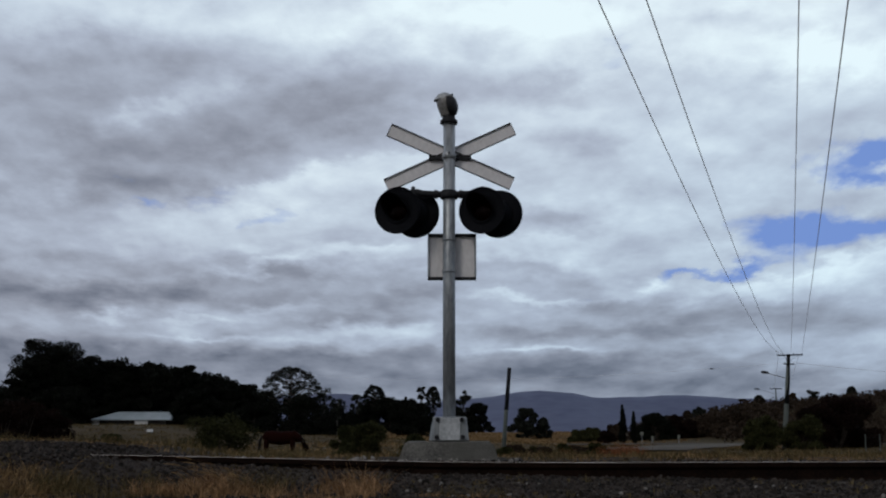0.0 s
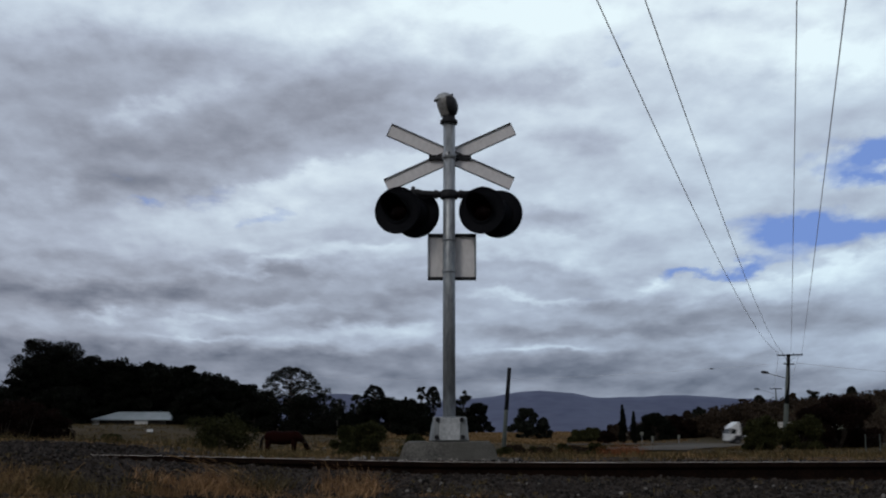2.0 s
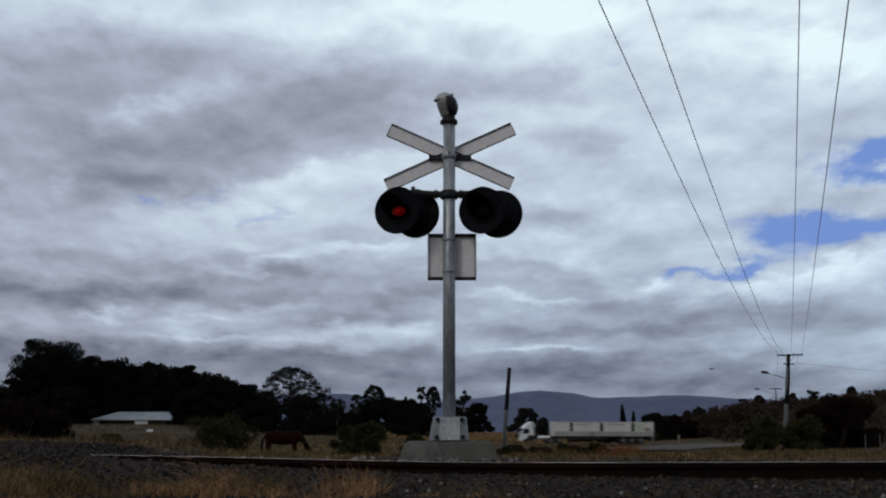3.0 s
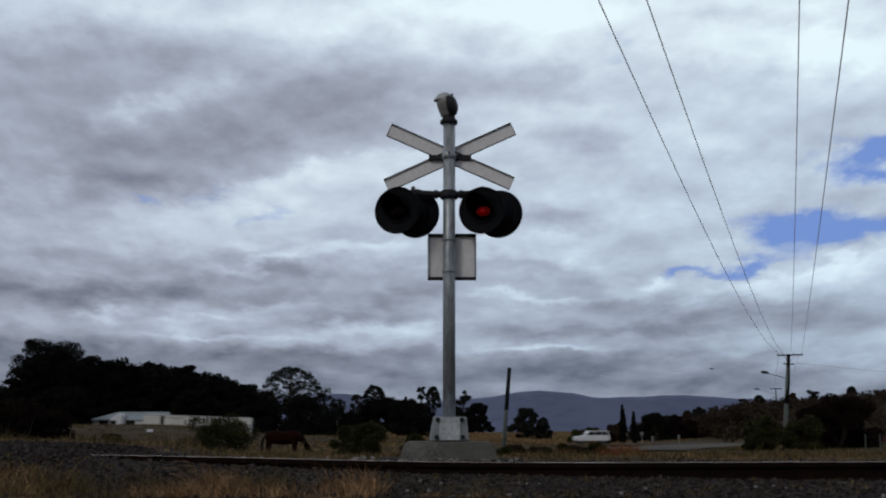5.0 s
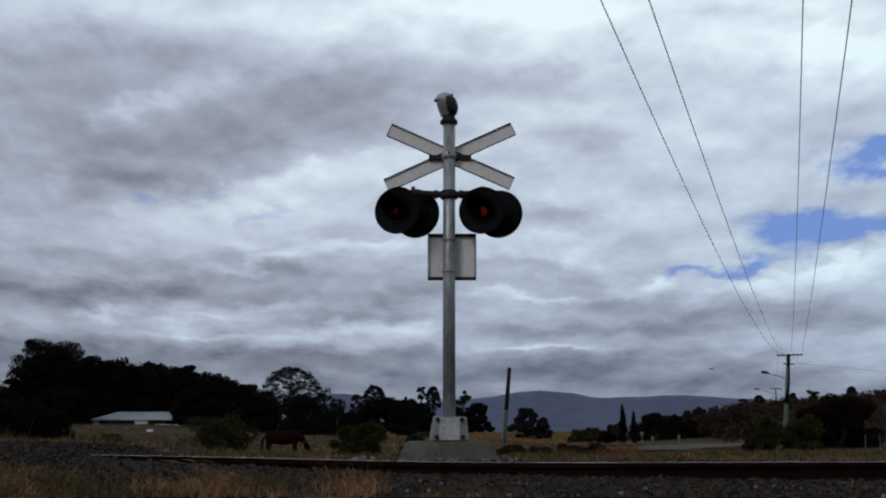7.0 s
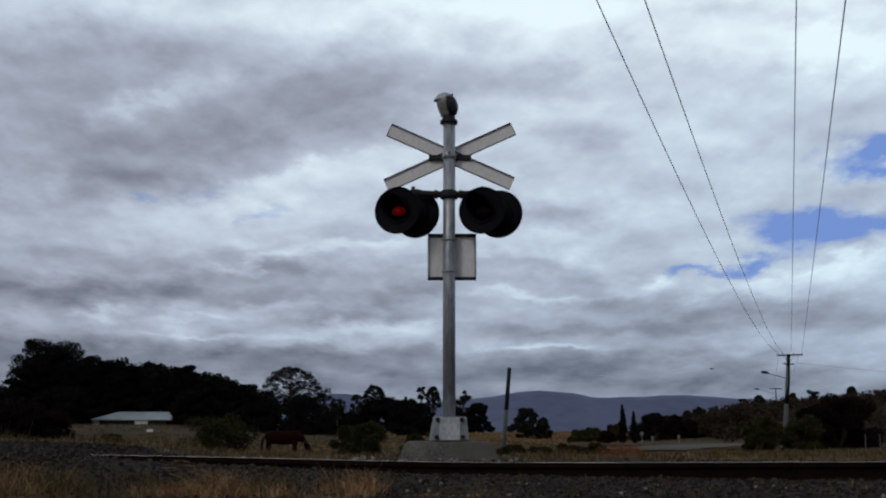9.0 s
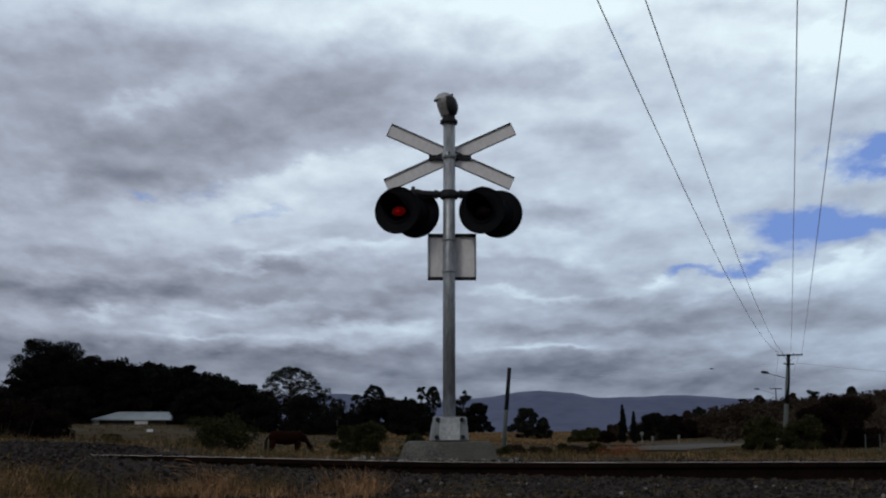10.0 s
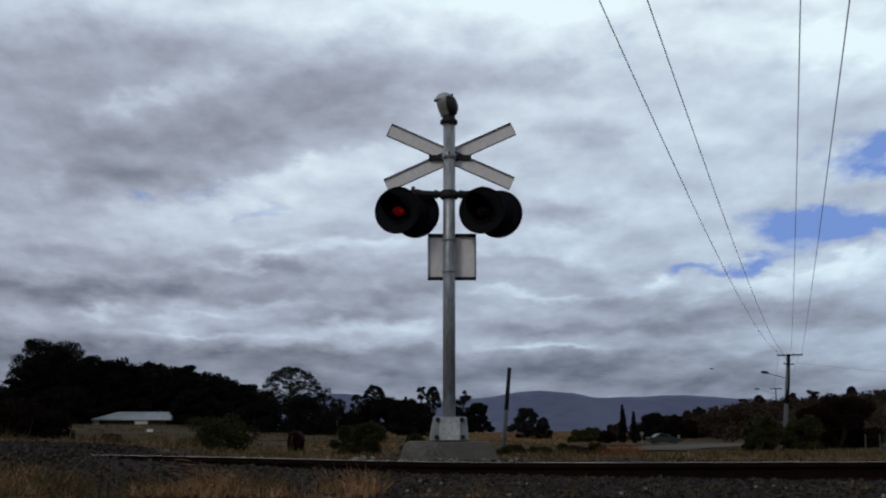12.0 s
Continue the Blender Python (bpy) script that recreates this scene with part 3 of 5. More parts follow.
def build_ballast():
    rng = np.random.default_rng(4)
    v0, f0 = ico()
    verts, faces = [], []
    count = 0
    for k in range(34000):
        x = rng.uniform(-4.2, 4.6)
        y = rng.uniform(4.6, 9.6)
        ty, tz = track_point(x)
        z = near_z(x, y)
        if abs(y - ty) < 0.075 or abs(y - ty - 1.137) < 0.075:
            continue
        r = rng.uniform(0.006, 0.014) + 0.014 * rng.uniform() ** 5
        q = v0 * rng.uniform(0.55, 1.15, 3) * r
        q = q + rng.normal(0, 0.12 * r, q.shape)
        a = rng.uniform(0, 6.28)
        c, s = math.cos(a), math.sin(a)
        q = q @ np.array([[c, -s, 0], [s, c, 0], [0, 0, 1]])
        verts.append(q + (x, y, z + 0.1 * r))
        faces.append(f0 + 12 * count)
        count += 1
    b = mesh_object("ballast", np.concatenate(verts).tolist(), np.concatenate(faces).tolist(), ballast_mat)
    tagged(b, "dark grey crushed-stone ballast spread along the rails", "ballast", kind="stuff")
    verts, faces, count = [], [], 0
    for k in range(26):
        x, y = rng.uniform(-0.6, 3.6), rng.uniform(5.5, 6.3)
        r = rng.uniform(0.008, 0.017)
        q = v0 * rng.uniform(0.6, 1.1, 3) * r + rng.normal(0, 0.1 * r, v0.shape)
        verts.append(q + (x, y, near_z(x, y) + 0.9 * r))
        faces.append(f0 + 12 * count)
        count += 1
    b = mesh_object("pale_pebbles", np.concatenate(verts).tolist(), np.concatenate(faces).tolist(), pale_stone)
    tagged(b, "pale pebbles scattered over the dark ballast", "pebbles", kind="stuff")


build_ballast()


def build_plinth_stones():
    rng = np.random.default_rng(31)
    v0, f0 = ico()
    verts, faces = [], []
    for k in range(70):
        x, y = rng.uniform(-2.0, 0.9), rng.uniform(9.1, 9.75)
        r = rng.uniform(0.010, 0.030) * (1.2 if x < -0.5 else 0.8)
        q = v0 * rng.uniform(0.6, 1.1, 3) * r + rng.normal(0, 0.12 * r, v0.shape)
        verts.append(q + (x, y, near_z(x, y) + 0.5 * r))
        faces.append(f0 + 12 * k)
    ob = mesh_object("loose_stones", np.concatenate(verts).tolist(), np.concatenate(faces).tolist(), pale_stone)
    tagged(ob, "pale loose stones lying along the far rail", "stones", kind="stuff")


build_plinth_stones()


# ---- the crossing signal ----
MX, MY = 0.06, 10.26


def lamp_unit(signal, x, y, z, yaw, swing):
    """One flashing lamp: round background board, hood, lens, and a bulb that turns its bright side to the lens."""
    head = part("lamp_board", lathe([(0.106, 0.02), (0.106, 0.0), (0.19, 0.0), (0.230, -0.004), (0.241, -0.016), (0.246, -0.016), (0.244, 0.008), (0.14, 0.02), (0.106, 0.02)], 40, "Y"),
                black_paint, signal, "round black background board with a rolled rim", True, pose(x, y, z, 0, 0, yaw))
    # the visor: long above, cut away below, flaring a little, with a folded lip
    bm = bmesh.new()
    n, L0 = 48, 0.27
    outer, inner = [], []
    for i in range(n):
        a = 2 * math.pi * i / n
        reach = 0.012 + L0 * (max(0.0, math.sin(a) + 0.15) / 1.15) ** 0.8
        rows = [(0.0, 0.0), (0.5, 0.008), (0.95, 0.014), (1.0, 0.018)]
        outer.append([bm.verts.new(((0.116 + fl) * math.cos(a), -0.004 - reach * k, (0.116 + fl) * math.sin(a))) for k, fl in rows])
        inner.append([bm.verts.new(((0.113 + fl) * math.cos(a), -0.004 - reach * k, (0.113 + fl) * math.sin(a))) for k, fl in rows])
    for i in range(n):
        j = (i + 1) % n
        for k in range(3):
            bm.faces.new((outer[i][k], outer[j][k], outer[j][k + 1], outer[i][k + 1]))
            bm.faces.new((inner[i][k], inner[i][k + 1], inner[j][k + 1], inner[j][k]))
        bm.faces.new((outer[i][3], outer[j][3], inner[j][3], inner[i][3]))
    part("hood", bm, black_paint, head, "black sheet hood", True)
    part("lens", lathe([(0.108, -0.004), (0.09, -0.016), (0.06, -0.026), (0.025, -0.031), (0.002, -0.032)], 28, "Y"), lens_glass, head, "red glass lens", True)
    part("housing", lathe([(0.15, 0.018), (0.15, 0.05), (0.13, 0.11), (0.09, 0.15), (0.0, 0.155)], 28, "Y"), black_paint, head, "", True)
    bm = lathe([(0.0, -0.034), (0.014, -0.033), (0.026, -0.030), (0.050, -0.024), (0.078, -0.012), (0.088, 0.0)], 24, "Y")
    bm = lathe([(0.088, 0.0), (0.07, 0.014), (0.0, 0.018)], 24, "Y", bm=bm)
    for f in bm.faces:
        c = f.calc_center_median()
        f.material_index = 1 if c.y > -0.001 else (2 if math.hypot(c.x, c.z) < 0.022 else 0)
    bmesh.ops.scale(bm, vec=(0.85, 1.0, 0.55), verts=bm.verts)
    bulb = part("bulb", bm, [lamp_lit, black_paint, lamp_hot], head, "red signal bulb with a blackened back", True, pose(0, 0.045, 0))
    return head, bulb


def build_signal():
    s = new("crossing_signal")
    s.matrix_basis = pose(MX, MY, 0.212)
    tagged(s, "galvanised crossing signal mast with crossed boards and black lamps", "railway signal")

    def P(name, bm, mat, label="", sm=False, m=None):
        return part(name, bm, mat, s, label, sm, m)

    P("pole", tube([(0, 0, 0.0), (0.0, 0, 1.6), (0.004, 0, 3.19)], [0.062, 0.062, 0.061], 24), galv, "grey galvanised steel tube", True)
    # foot casting with wings and bolts
    foot = P("foot_casting", prism([(-0.175, 0.0), (0.19, 0.0), (0.165, 0.235), (-0.155, 0.235)], 0.30, bevel=0.012), galv, "pale galvanised foot casting")
    part("foot_plate", box(0.20, 0.012, 0.21, (0.005, -0.157, 0.115), 0.005), bright_zinc, foot, "lighter riveted plate")
    for bx, bz in ((-0.12, 0.04), (0.13, 0.04), (-0.11, 0.205), (0.12, 0.205)):
        part("bolt", lathe([(0.0, -0.185), (0.022, -0.183), (0.024, -0.165), (0.024, -0.148)], 6, "Y", (bx, 0, bz)), dark_iron, foot, "dark bolt head")
    for sx in (-1, 1):
        bm = prism([(sx * 0.16, 0.01), (sx * 0.195, 0.005), (sx * 0.165, 0.20)], 0.05, bevel=0.004)
        part("gusset", bm, galv, foot)
    # crossed boards: back of the sign
    for k, (cx, ang, ln, dy) in enumerate(((0.014, 24.3, 1.375, 0.085), (0.013, -24.8, 1.43, 0.098))):
        b = P("cross_board", box(ln, 0.004, 0.138, bevel=0.0015), sign_back, "pale weathered back of a crossing board", False, pose(cx, dy, 2.859, 0, ang, 0))
        for sz in (-1, 1):
            part("edge_fold", box(ln, 0.022, 0.008, (0, -0.010, sz * 0.067), 0.001), dark_iron, b, "dark folded edge")
        for sx in (-1, 1):
            part("end_fold", box(0.004, 0.012, 0.13, (sx * ln / 2, -0.005, 0)), galv, b)
    P("cross_bracket", box(0.43, 0.022, 0.055, (0.012, 0.068, 2.846), 0.006), dark_iron, "dark flat bracket behind the boards")
    P("bracket_clamp", lathe([(0.064, -0.035), (0.070, -0.033), (0.070, 0.033), (0.064, 0.035)], 24, "Z", (0, 0, 2.846)), galv, "", True)
    P("clamp_bolt", lathe([(0.0, -0.085), (0.012, -0.084), (0.013, -0.066)], 6, "Y", (0.0, 0, 2.86)), dark_iron)
    # the plate below the lamps
    pl = P("stop_plate", box(0.485, 0.004, 0.465, (0.03, 0.092, 1.82), 0.0015), sign_back, "pale unpainted back of a rectangular sign plate")
    for (w, h, x, z) in ((0.485, 0.034, 0.03, 2.040), (0.485, 0.034, 0.03, 1.600), (0.020, 0.40, -0.205, 1.82), (0.020, 0.40, 0.265, 1.82)):
        part("edge_fold", box(w, 0.026, h, (x, 0.078, z), 0.004), dark_iron if h < 0.1 else galv, pl, "dark folded rim")
    for z in (1.98, 1.66):
        P("pipe_clamp", lathe([(0.063, -0.016), (0.068, -0.015), (0.068, 0.015), (0.063, 0.016)], 24, "Z", (0, 0, z)), galv, "", True)
    # lamp arms
    P("arm_collar", lathe([(0.064, -0.055), (0.086, -0.05), (0.086, 0.0), (0.076, 0.006), (0.076, 0.03), (0.064, 0.034)], 24, "Z", (0, 0, 2.452)), dark_iron, "dark clamp collar", True)
    arm = P("lamp_arm", tube([(-0.34, 0.0, 2.475), (-0.27, 0, 2.455), (-0.1, 0, 2.447), (0.1, 0, 2.447), (0.28, 0, 2.455), (0.40, 0.0, 2.475)], 0.033, 12), dark_iron, "dark pipe arm", True)
    for x in (-0.13, 0.12):
        part("arm_nut", lathe([(0.034, -0.02), (0.044, -0.018), (0.044, 0.018), (0.034, 0.02)], 8, "X", (x, 0, 2.447)), dark_iron, arm)
    for x in (-0.30, 0.40):
        P("hanger", lathe([(0.0, 0.10), (0.018, 0.095), (0.02, 0.07), (0.034, 0.06), (0.034, 0.0), (0.02, -0.02)], 14, "Z", (x - 0.06, 0.0, 2.43)), dark_iron, "", True)
    lit = []
    for x, back in ((-0.415, 0), (0.425, 0), (-0.415, 1), (0.425, 1)):
        yaw = -19.0
        c = pose(x, 0, 2.247, 0, 0, yaw)
        dx = 0.15
        if back:
            m = c @ pose(0.035, dx, 0.025, 0, 0, 180)
        else:
            m = c @ pose(-0.052, -dx, 0.008) @ Matrix.Diagonal((0.965, 0.965, 0.965, 1))
        head, bulb = lamp_unit(s, 0, 0, 0, 0, 0)
        head.matrix_basis = m
        lit.append(bulb)
    # bell
    bell = P("bell_body", lathe([(0.056, 0.0), (0.062, 0.02), (0.08, 0.06), (0.096, 0.11), (0.10, 0.15), (0.09, 0.19), (0.06, 0.22), (0.0, 0.23)], 24, "Z", (-0.025, 0, 3.262)),
             bell_metal, "grey cast bell mechanism case", True)
    # the cap takes a paler zinc to carry the light on the bell's top
    bm = lathe([(0.088, -0.012), (0.092, 0.0), (0.086, 0.035), (0.066, 0.06), (0.036, 0.074), (0.0, 0.078)], 28, "Z", (-0.045, 0, 3.432))
    for v in bm.verts:                                     # the rim runs out into a short beak over the clapper
        k = max(0.0, -(v.co.x + 0.045) / 0.09) * max(0.0, min(1.0, (3.47 - v.co.z) / 0.06))
        v.co.x -= 0.035 * k * k
        v.co.z += 0.012 * k
    part("cap", bm, bright_zinc, bell, "domed cap with a beak, paler for light on its top", True)
    part("gong", lathe([(0.0, 0.06), (0.03, 0.058), (0.07, 0.045), (0.10, 0.02), (0.113, -0.008), (0.117, -0.016), (0.112, -0.018), (0.09, 0.008), (0.0, 0.04)], 36, "X"), dark_iron, bell,
         "dark dished gong seen nearly edge-on", True, pose(0.028, -0.03, 3.365, 0, -7, -20))
    part("clapper_rod", tube([(0.02, -0.03, 3.44), (0.025, -0.03, 3.475), (0.04, -0.03, 3.488)], [0.016, 0.019, 0.014], 8), dark_iron, bell, "", True)
    P("bell_collar", lathe([(0.06, 0.0), (0.088, 0.004), (0.088, 0.035), (0.07, 0.042), (0.062, 0.09)], 24, "Z", (0, 0, 3.18)), dark_iron, "dark pipe collar", True)
    return lit


bulbs = build_signal()


def build_plinth():
    bm = bmesh.new()
    lo = [(-0.51, -0.42), (0.49, -0.42), (0.49, 0.45), (-0.51, 0.45)]
    hi = [(-0.415, -0.34), (0.405, -0.34), (0.405, 0.37), (-0.415, 0.37)]
    a = [bm.verts.new((x, y, -0.05)) for x, y in lo]
    b = [bm.verts.new((x, y, 0.212)) for x, y in hi]
    for i in range(4):
        bm.faces.new((a[i], a[(i + 1) % 4], b[(i + 1) % 4], b[i]))
    bm.faces.new(b)
    bm.faces.new(a)
    bmesh.ops.recalc_face_normals(bm, faces=bm.faces)
    bmesh.ops.bevel(bm, geom=list(bm.edges), offset=0.018, segments=2, affect="EDGES")
    bmesh.ops.subdivide_edges(bm, edges=list(bm.edges), cuts=3, use_grid_fill=True)
    for v in bm.verts:
        v.co += 0.008 * noise.noise_vector(v.co * 7)
        v.co.z = min(v.co.z, 0.2115)
    p = part("concrete_plinth", bm, concrete, m=pose(MX, MY, 0))
    tagged(p, "weathered concrete plinth with sloping sides under the signal mast", "plinth")


build_plinth()


# ---- poles and wires ----
def insulator(parent, x, y, z):
    part("insulator", lathe([(0.02, 0), (0.05, 0.02), (0.03, 0.05), (0.055, 0.07), (0.03, 0.11), (0.0, 0.12)], 10, "Z", (x, y, z)), dark_iron, parent, "", True)


def build_power_pole():
    z0 = land_z(33.8, 105)
    s = new("power_pole")
    s.matrix_basis = pose(33.75, 105, z0)
    H = 7.95 - z0
    tagged(s, "leaning weathered timber power pole with crossarms and a street lamp bracket", "power pole")
    lower = part("shaft", tube([(0, 0, -0.3), (0.1, 0, 1.2), (0.42, 0, 4.1), (0.92, 0, H)], [0.27, 0.255, 0.22, 0.17], 14), pole_wood, s, "grey-green weathered timber shaft", True)
    part("upper_length", tube([(0.46, 0, 4.5), (0.70, 0, 6.6), (0.925, 0, H + 0.05)], [0.235, 0.205, 0.18], 14), pole_dark, lower, "dark upper length", True)
    arm = part("crossarm", box(2.45, 0.11, 0.13, (1.0, -0.17, H - 0.05), 0.01, turn=pose(0, 0, 0, 0, 0, -18)), pole_dark, s, "dark timber crossarm")
    for x in (-0.15, 0.35, 1.35, 2.1):
        insulator(arm, x, -0.17 - (x - 1.0) * 0.32, H + 0.02)
    low = part("lower_crossarm", box(1.05, 0.10, 0.11, (0.86, -0.17, H - 0.95), 0.01), pole_dark, s, "short dark lower crossarm")
    for x in (0.45, 1.3):
        insulator(low, x, -0.17, H - 0.9)
    for sx in (-1, 1):
        part("brace", tube([(0.92 + sx * 0.05, -0.19, H - 0.7), (0.95 + sx * 0.6, -0.19 - sx * 0.2, H - 0.1)], 0.018, 6), dark_iron, s)
    br = part("lamp_bracket", tube([(0.62, -0.1, 7.0 - 0.0), (-0.2, -0.3, 7.18), (-1.4, -0.5, 7.48)], 0.035, 8), galv, s, "thin grey lamp bracket", True)
    part("lamp_head", tube([(-1.25, -0.48, 7.46), (-1.45, -0.5, 7.54), (-1.9, -0.55, 7.60), (-2.1, -0.58, 7.58)], [0.04, 0.13, 0.15, 0.05], 10), dark_iron, br, "dark street lamp head", True)
    return H + z0


POLE_TOP = build_power_pole()


def build_far_pole():
    z0 = land_z(91.7, 290)
    s = new("power_pole")
    s.matrix_basis = pose(91.7, 290, z0)
    H = 12.1 - z0
    tagged(s, "distant timber power pole with one crossarm above scrub", "power pole")
    part("shaft", tube([(0, 0, -0.3), (0, 0, H * 0.5), (0, 0, H)], [0.22, 0.19, 0.15], 10), pole_wood, s, "", True)
    part("crossarm", box(3.4, 0.14, 0.22, (0, -0.2, H - 0.05), 0.01), pole_dark, s)
    br = part("lamp_bracket", tube([(-0.1, -0.1, H - 1.6), (-2, -0.2, H - 1.0), (-4.6, -0.3, H - 0.2)], 0.05, 6), galv, s)
    part("lamp_head", tube([(-4.4, -0.3, H - 0.2), (-5.0, -0.3, H - 0.1), (-6.2, -0.3, H - 0.1)], [0.06, 0.22, 0.08], 8), dark_iron, br)


build_far_pole()


def build_old_post():
    z0 = land_z(3.45, 61)
    s = new("leaning_post")
    s.matrix_basis = pose(3.42, 61, z0)
    H = 3.96 - z0
    tagged(s, "leaning old timber post, grey below and dark above", "post")
    low = part("shaft", tube([(0, 0, -0.2), (0.21, 0, H * 0.5), (0.44, 0, H)], [0.13, 0.115, 0.10], 12), pole_wood, s, "grey weathered timber", True)
    part("dark_top", tube([(0.235, 0, H * 0.55), (0.35, 0, H * 0.8), (0.445, 0, H + 0.03)], [0.122, 0.115, 0.108], 12), pole_dark, low, "dark upper half", True)


build_old_post()

wires = []


def wire(a, b, sag, r=0.011, sway=1.0):
    """An overhead wire from a to b; its own x axis runs along the line between its ends."""
    a, b = Vector(a), Vector(b)
    d = b - a
    L = d.length
    ex = d.normalized()
    ey = Vector((0, 0, 1)).cross(ex).normalized()
    ez = ex.cross(ey)
    m = Matrix((ex, ey, ez)).transposed().to_4x4()
    m.translation = a
    pts = [(L * t, 0, -4 * sag * t * (1 - t)) for t in [i / 48 for i in range(49)]]
    w = part("overhead_wire", tube(pts, r, 6), wire_mat, m=m, smooth=True)
    tagged(w, "thin grey overhead power line swaying between poles", "power line", "overhead wires")
    if sway:
        wires.append((w, m, sway))


for x1, x2, z2, sag, s in ((33.97, -10.98, 12.49, 3.2, 0.12), (34.24, -9.67, 11.47, 2.7, 0.14), (34.85, -5.79, 11.09, 0.73, 0.95), (35.84, -5.15, 8.32, 0.28, 2.2)):
    y1 = 104.83 - (x1 - 34.75) * 0.32
    wire((x1, y1, POLE_TOP + 0.12), (x2, -20, z2), sag, 0.0135, s)
wire((35.05, 104.8, POLE_TOP - 0.8), (95, 150, 8.2), 0.8, 0.016, 0)
wire((34.55, 105.0, POLE_TOP - 0.82), (-30.0, 200.0, 11.4), 1.5, 0.008, 0)
for dx in (-1.3, 1.3):
    wire((34.75 + dx * 0.8, 105.1, POLE_TOP + 0.1), (91.7 + dx, 289.8, 12.2), 1.6, 0.014, 0)



def build_line_marker(x, y, z):
    s = part("line_marker", lathe([(0.0, -0.3), (0.03, -0.27), (0.06, -0.14), (0.07, 0.0), (0.06, 0.14), (0.03, 0.27), (0.0, 0.3)], 12, "X"), dark_iron, m=pose(x, y, z, 0, 0, -56), smooth=True)
    tagged(s, "small dark spindle marker clipped on an overhead wire", "line marker")


build_line_marker(29.03, 113.13, POLE_TOP - 0.82 + (11.4 - POLE_TOP + 0.82) * 0.0855 - 4 * 1.5 * 0.0855 * 0.9145)


# ---- trees and shrubs ----
def leaf_mesh(rng, centres, radii, per, size, flat=0.7):
    """Many small leaf blades scattered round centres: verts and quads."""
    C = np.repeat(np.array(centres), per, axis=0)
    R = np.repeat(np.array(radii), per)
    n = len(C)
    d = rng.normal(0, 1, (n, 3))
    d /= np.linalg.norm(d, axis=1)[:, None]
    rad = R * rng.uniform(0.25, 1.0, n) ** 0.6
    P = C + d * rad[:, None] * (1, 1, flat)
    u = rng.normal(0, 1, (n, 3))
    u /= np.linalg.norm(u, axis=1)[:, None]
    w = np.cross(u, rng.normal(0, 1, (n, 3)))
    w /= np.linalg.norm(w, axis=1)[:, None]
    s = size * rng.uniform(0.6, 1.4, n)[:, None]
    V = np.stack([P - u * s, P + w * s * 0.45, P + u * s, P - w * s * 0.45], axis=1).reshape(-1, 3)
    F = np.arange(4 * n).reshape(-1, 4)
    return V, F


def tree(X, Y, top, half, shape, leaf, seed):
    rng = np.random.default_rng(seed)
    z0 = land_z(X, Y)
    H = top - z0
    # width of one pixel at this distance; leaf sizes are fitted to the view
    pixel_width = Y * 0.00054
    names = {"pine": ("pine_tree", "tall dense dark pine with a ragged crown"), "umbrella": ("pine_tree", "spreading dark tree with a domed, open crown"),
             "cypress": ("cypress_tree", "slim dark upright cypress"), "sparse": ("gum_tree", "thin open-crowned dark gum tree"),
             "bush": ("broad_tree", "low rounded tree, its leaves darkened for deep shade")}
    s = new(names[shape][0])
    s.matrix_basis = pose(X, Y, z0)
    tagged(s, names[shape][1] + (" beyond the highway" if Y > 150 else " on the grassy flat"), "tree", "trees")
    lean = rng.uniform(-0.05, 0.05) * H
    r0 = max(0.12, 0.022 * H)
    bk = pale_bark if leaf is gum_leaf else bark
    bm = tube([(0, 0, -0.2), (lean * 0.4, 0, H * 0.35), (lean, 0, H * 0.7), (lean * 1.1, 0, H * 0.93)], [r0, r0 * 0.8, r0 * 0.45, r0 * 0.12], 8)
    C, R, flat = [], [], 0.7
    if shape == "pine":
        # limbs in loose tiers, each ending in flat-topped pads of needles
        for i in range(int(15 + 2.2 * half)):
            h = 0.30 + 0.66 * ((i + rng.uniform(0, 1)) / int(15 + 2.2 * half))
            w = half * (0.95 if h < 0.72 else 0.95 - 1.9 * (h - 0.72)) * rng.uniform(0.72, 1.08)
            a = 2.4 * i + rng.uniform(-0.5, 0.5)
            for q, k in ((1.0, 0.15), (0.74, 0.19), (0.45, 0.2)):
                C.append((lean * h + q * w * math.cos(a) + rng.normal(0, 0.04 * half), q * w * math.sin(a), H * (h + 0.035 * q) - 0.1 * half))
                R.append(k * half * rng.uniform(0.8, 1.25) + 0.3)
        for i in range(int(30 + 5 * half)):
            h, a = rng.uniform(0.14, 0.84), rng.uniform(0, 6.28)
            q = rng.uniform(0.1, 0.8) * half
            C.append((lean * h + q * math.cos(a), q * math.sin(a), H * h))
            R.append(rng.uniform(0.14, 0.22) * half + 0.4)
        per, size, flat = 230, 2.0 * pixel_width, 0.6
    elif shape == "umbrella":
        # a thin domed roof of pads over bare radiating limbs
        for i in range(96):
            a, q = 2.4 * i, ((i + 0.5) / 96) ** 0.5
            h = 0.975 - 0.42 * q ** 2.4 - rng.uniform(0, 0.035)
            if i % 8 == 0:
                h, q = rng.uniform(0.5, 0.78), 0.7 * q
            C.append((lean + q * half * math.cos(a) * 0.95, q * half * math.sin(a) * 0.95, H * h))
            R.append(rng.uniform(0.07, 0.13) * half + 0.12)
        per, size, flat = 85, 1.5 * pixel_width, 0.5
    elif shape == "cypress":
        for i in range(26):
            h = (i + 0.5) / 26
            w = half * (0.75 + 0.5 * h if h < 0.35 else 1.0 - 0.85 * (h - 0.35) / 0.65)
            a = rng.uniform(0, 6.28)
            C.append((0.35 * w * math.cos(a), 0.35 * w * math.sin(a), H * (0.04 + 0.92 * h)))
            R.append(w * 0.95 + 0.06)
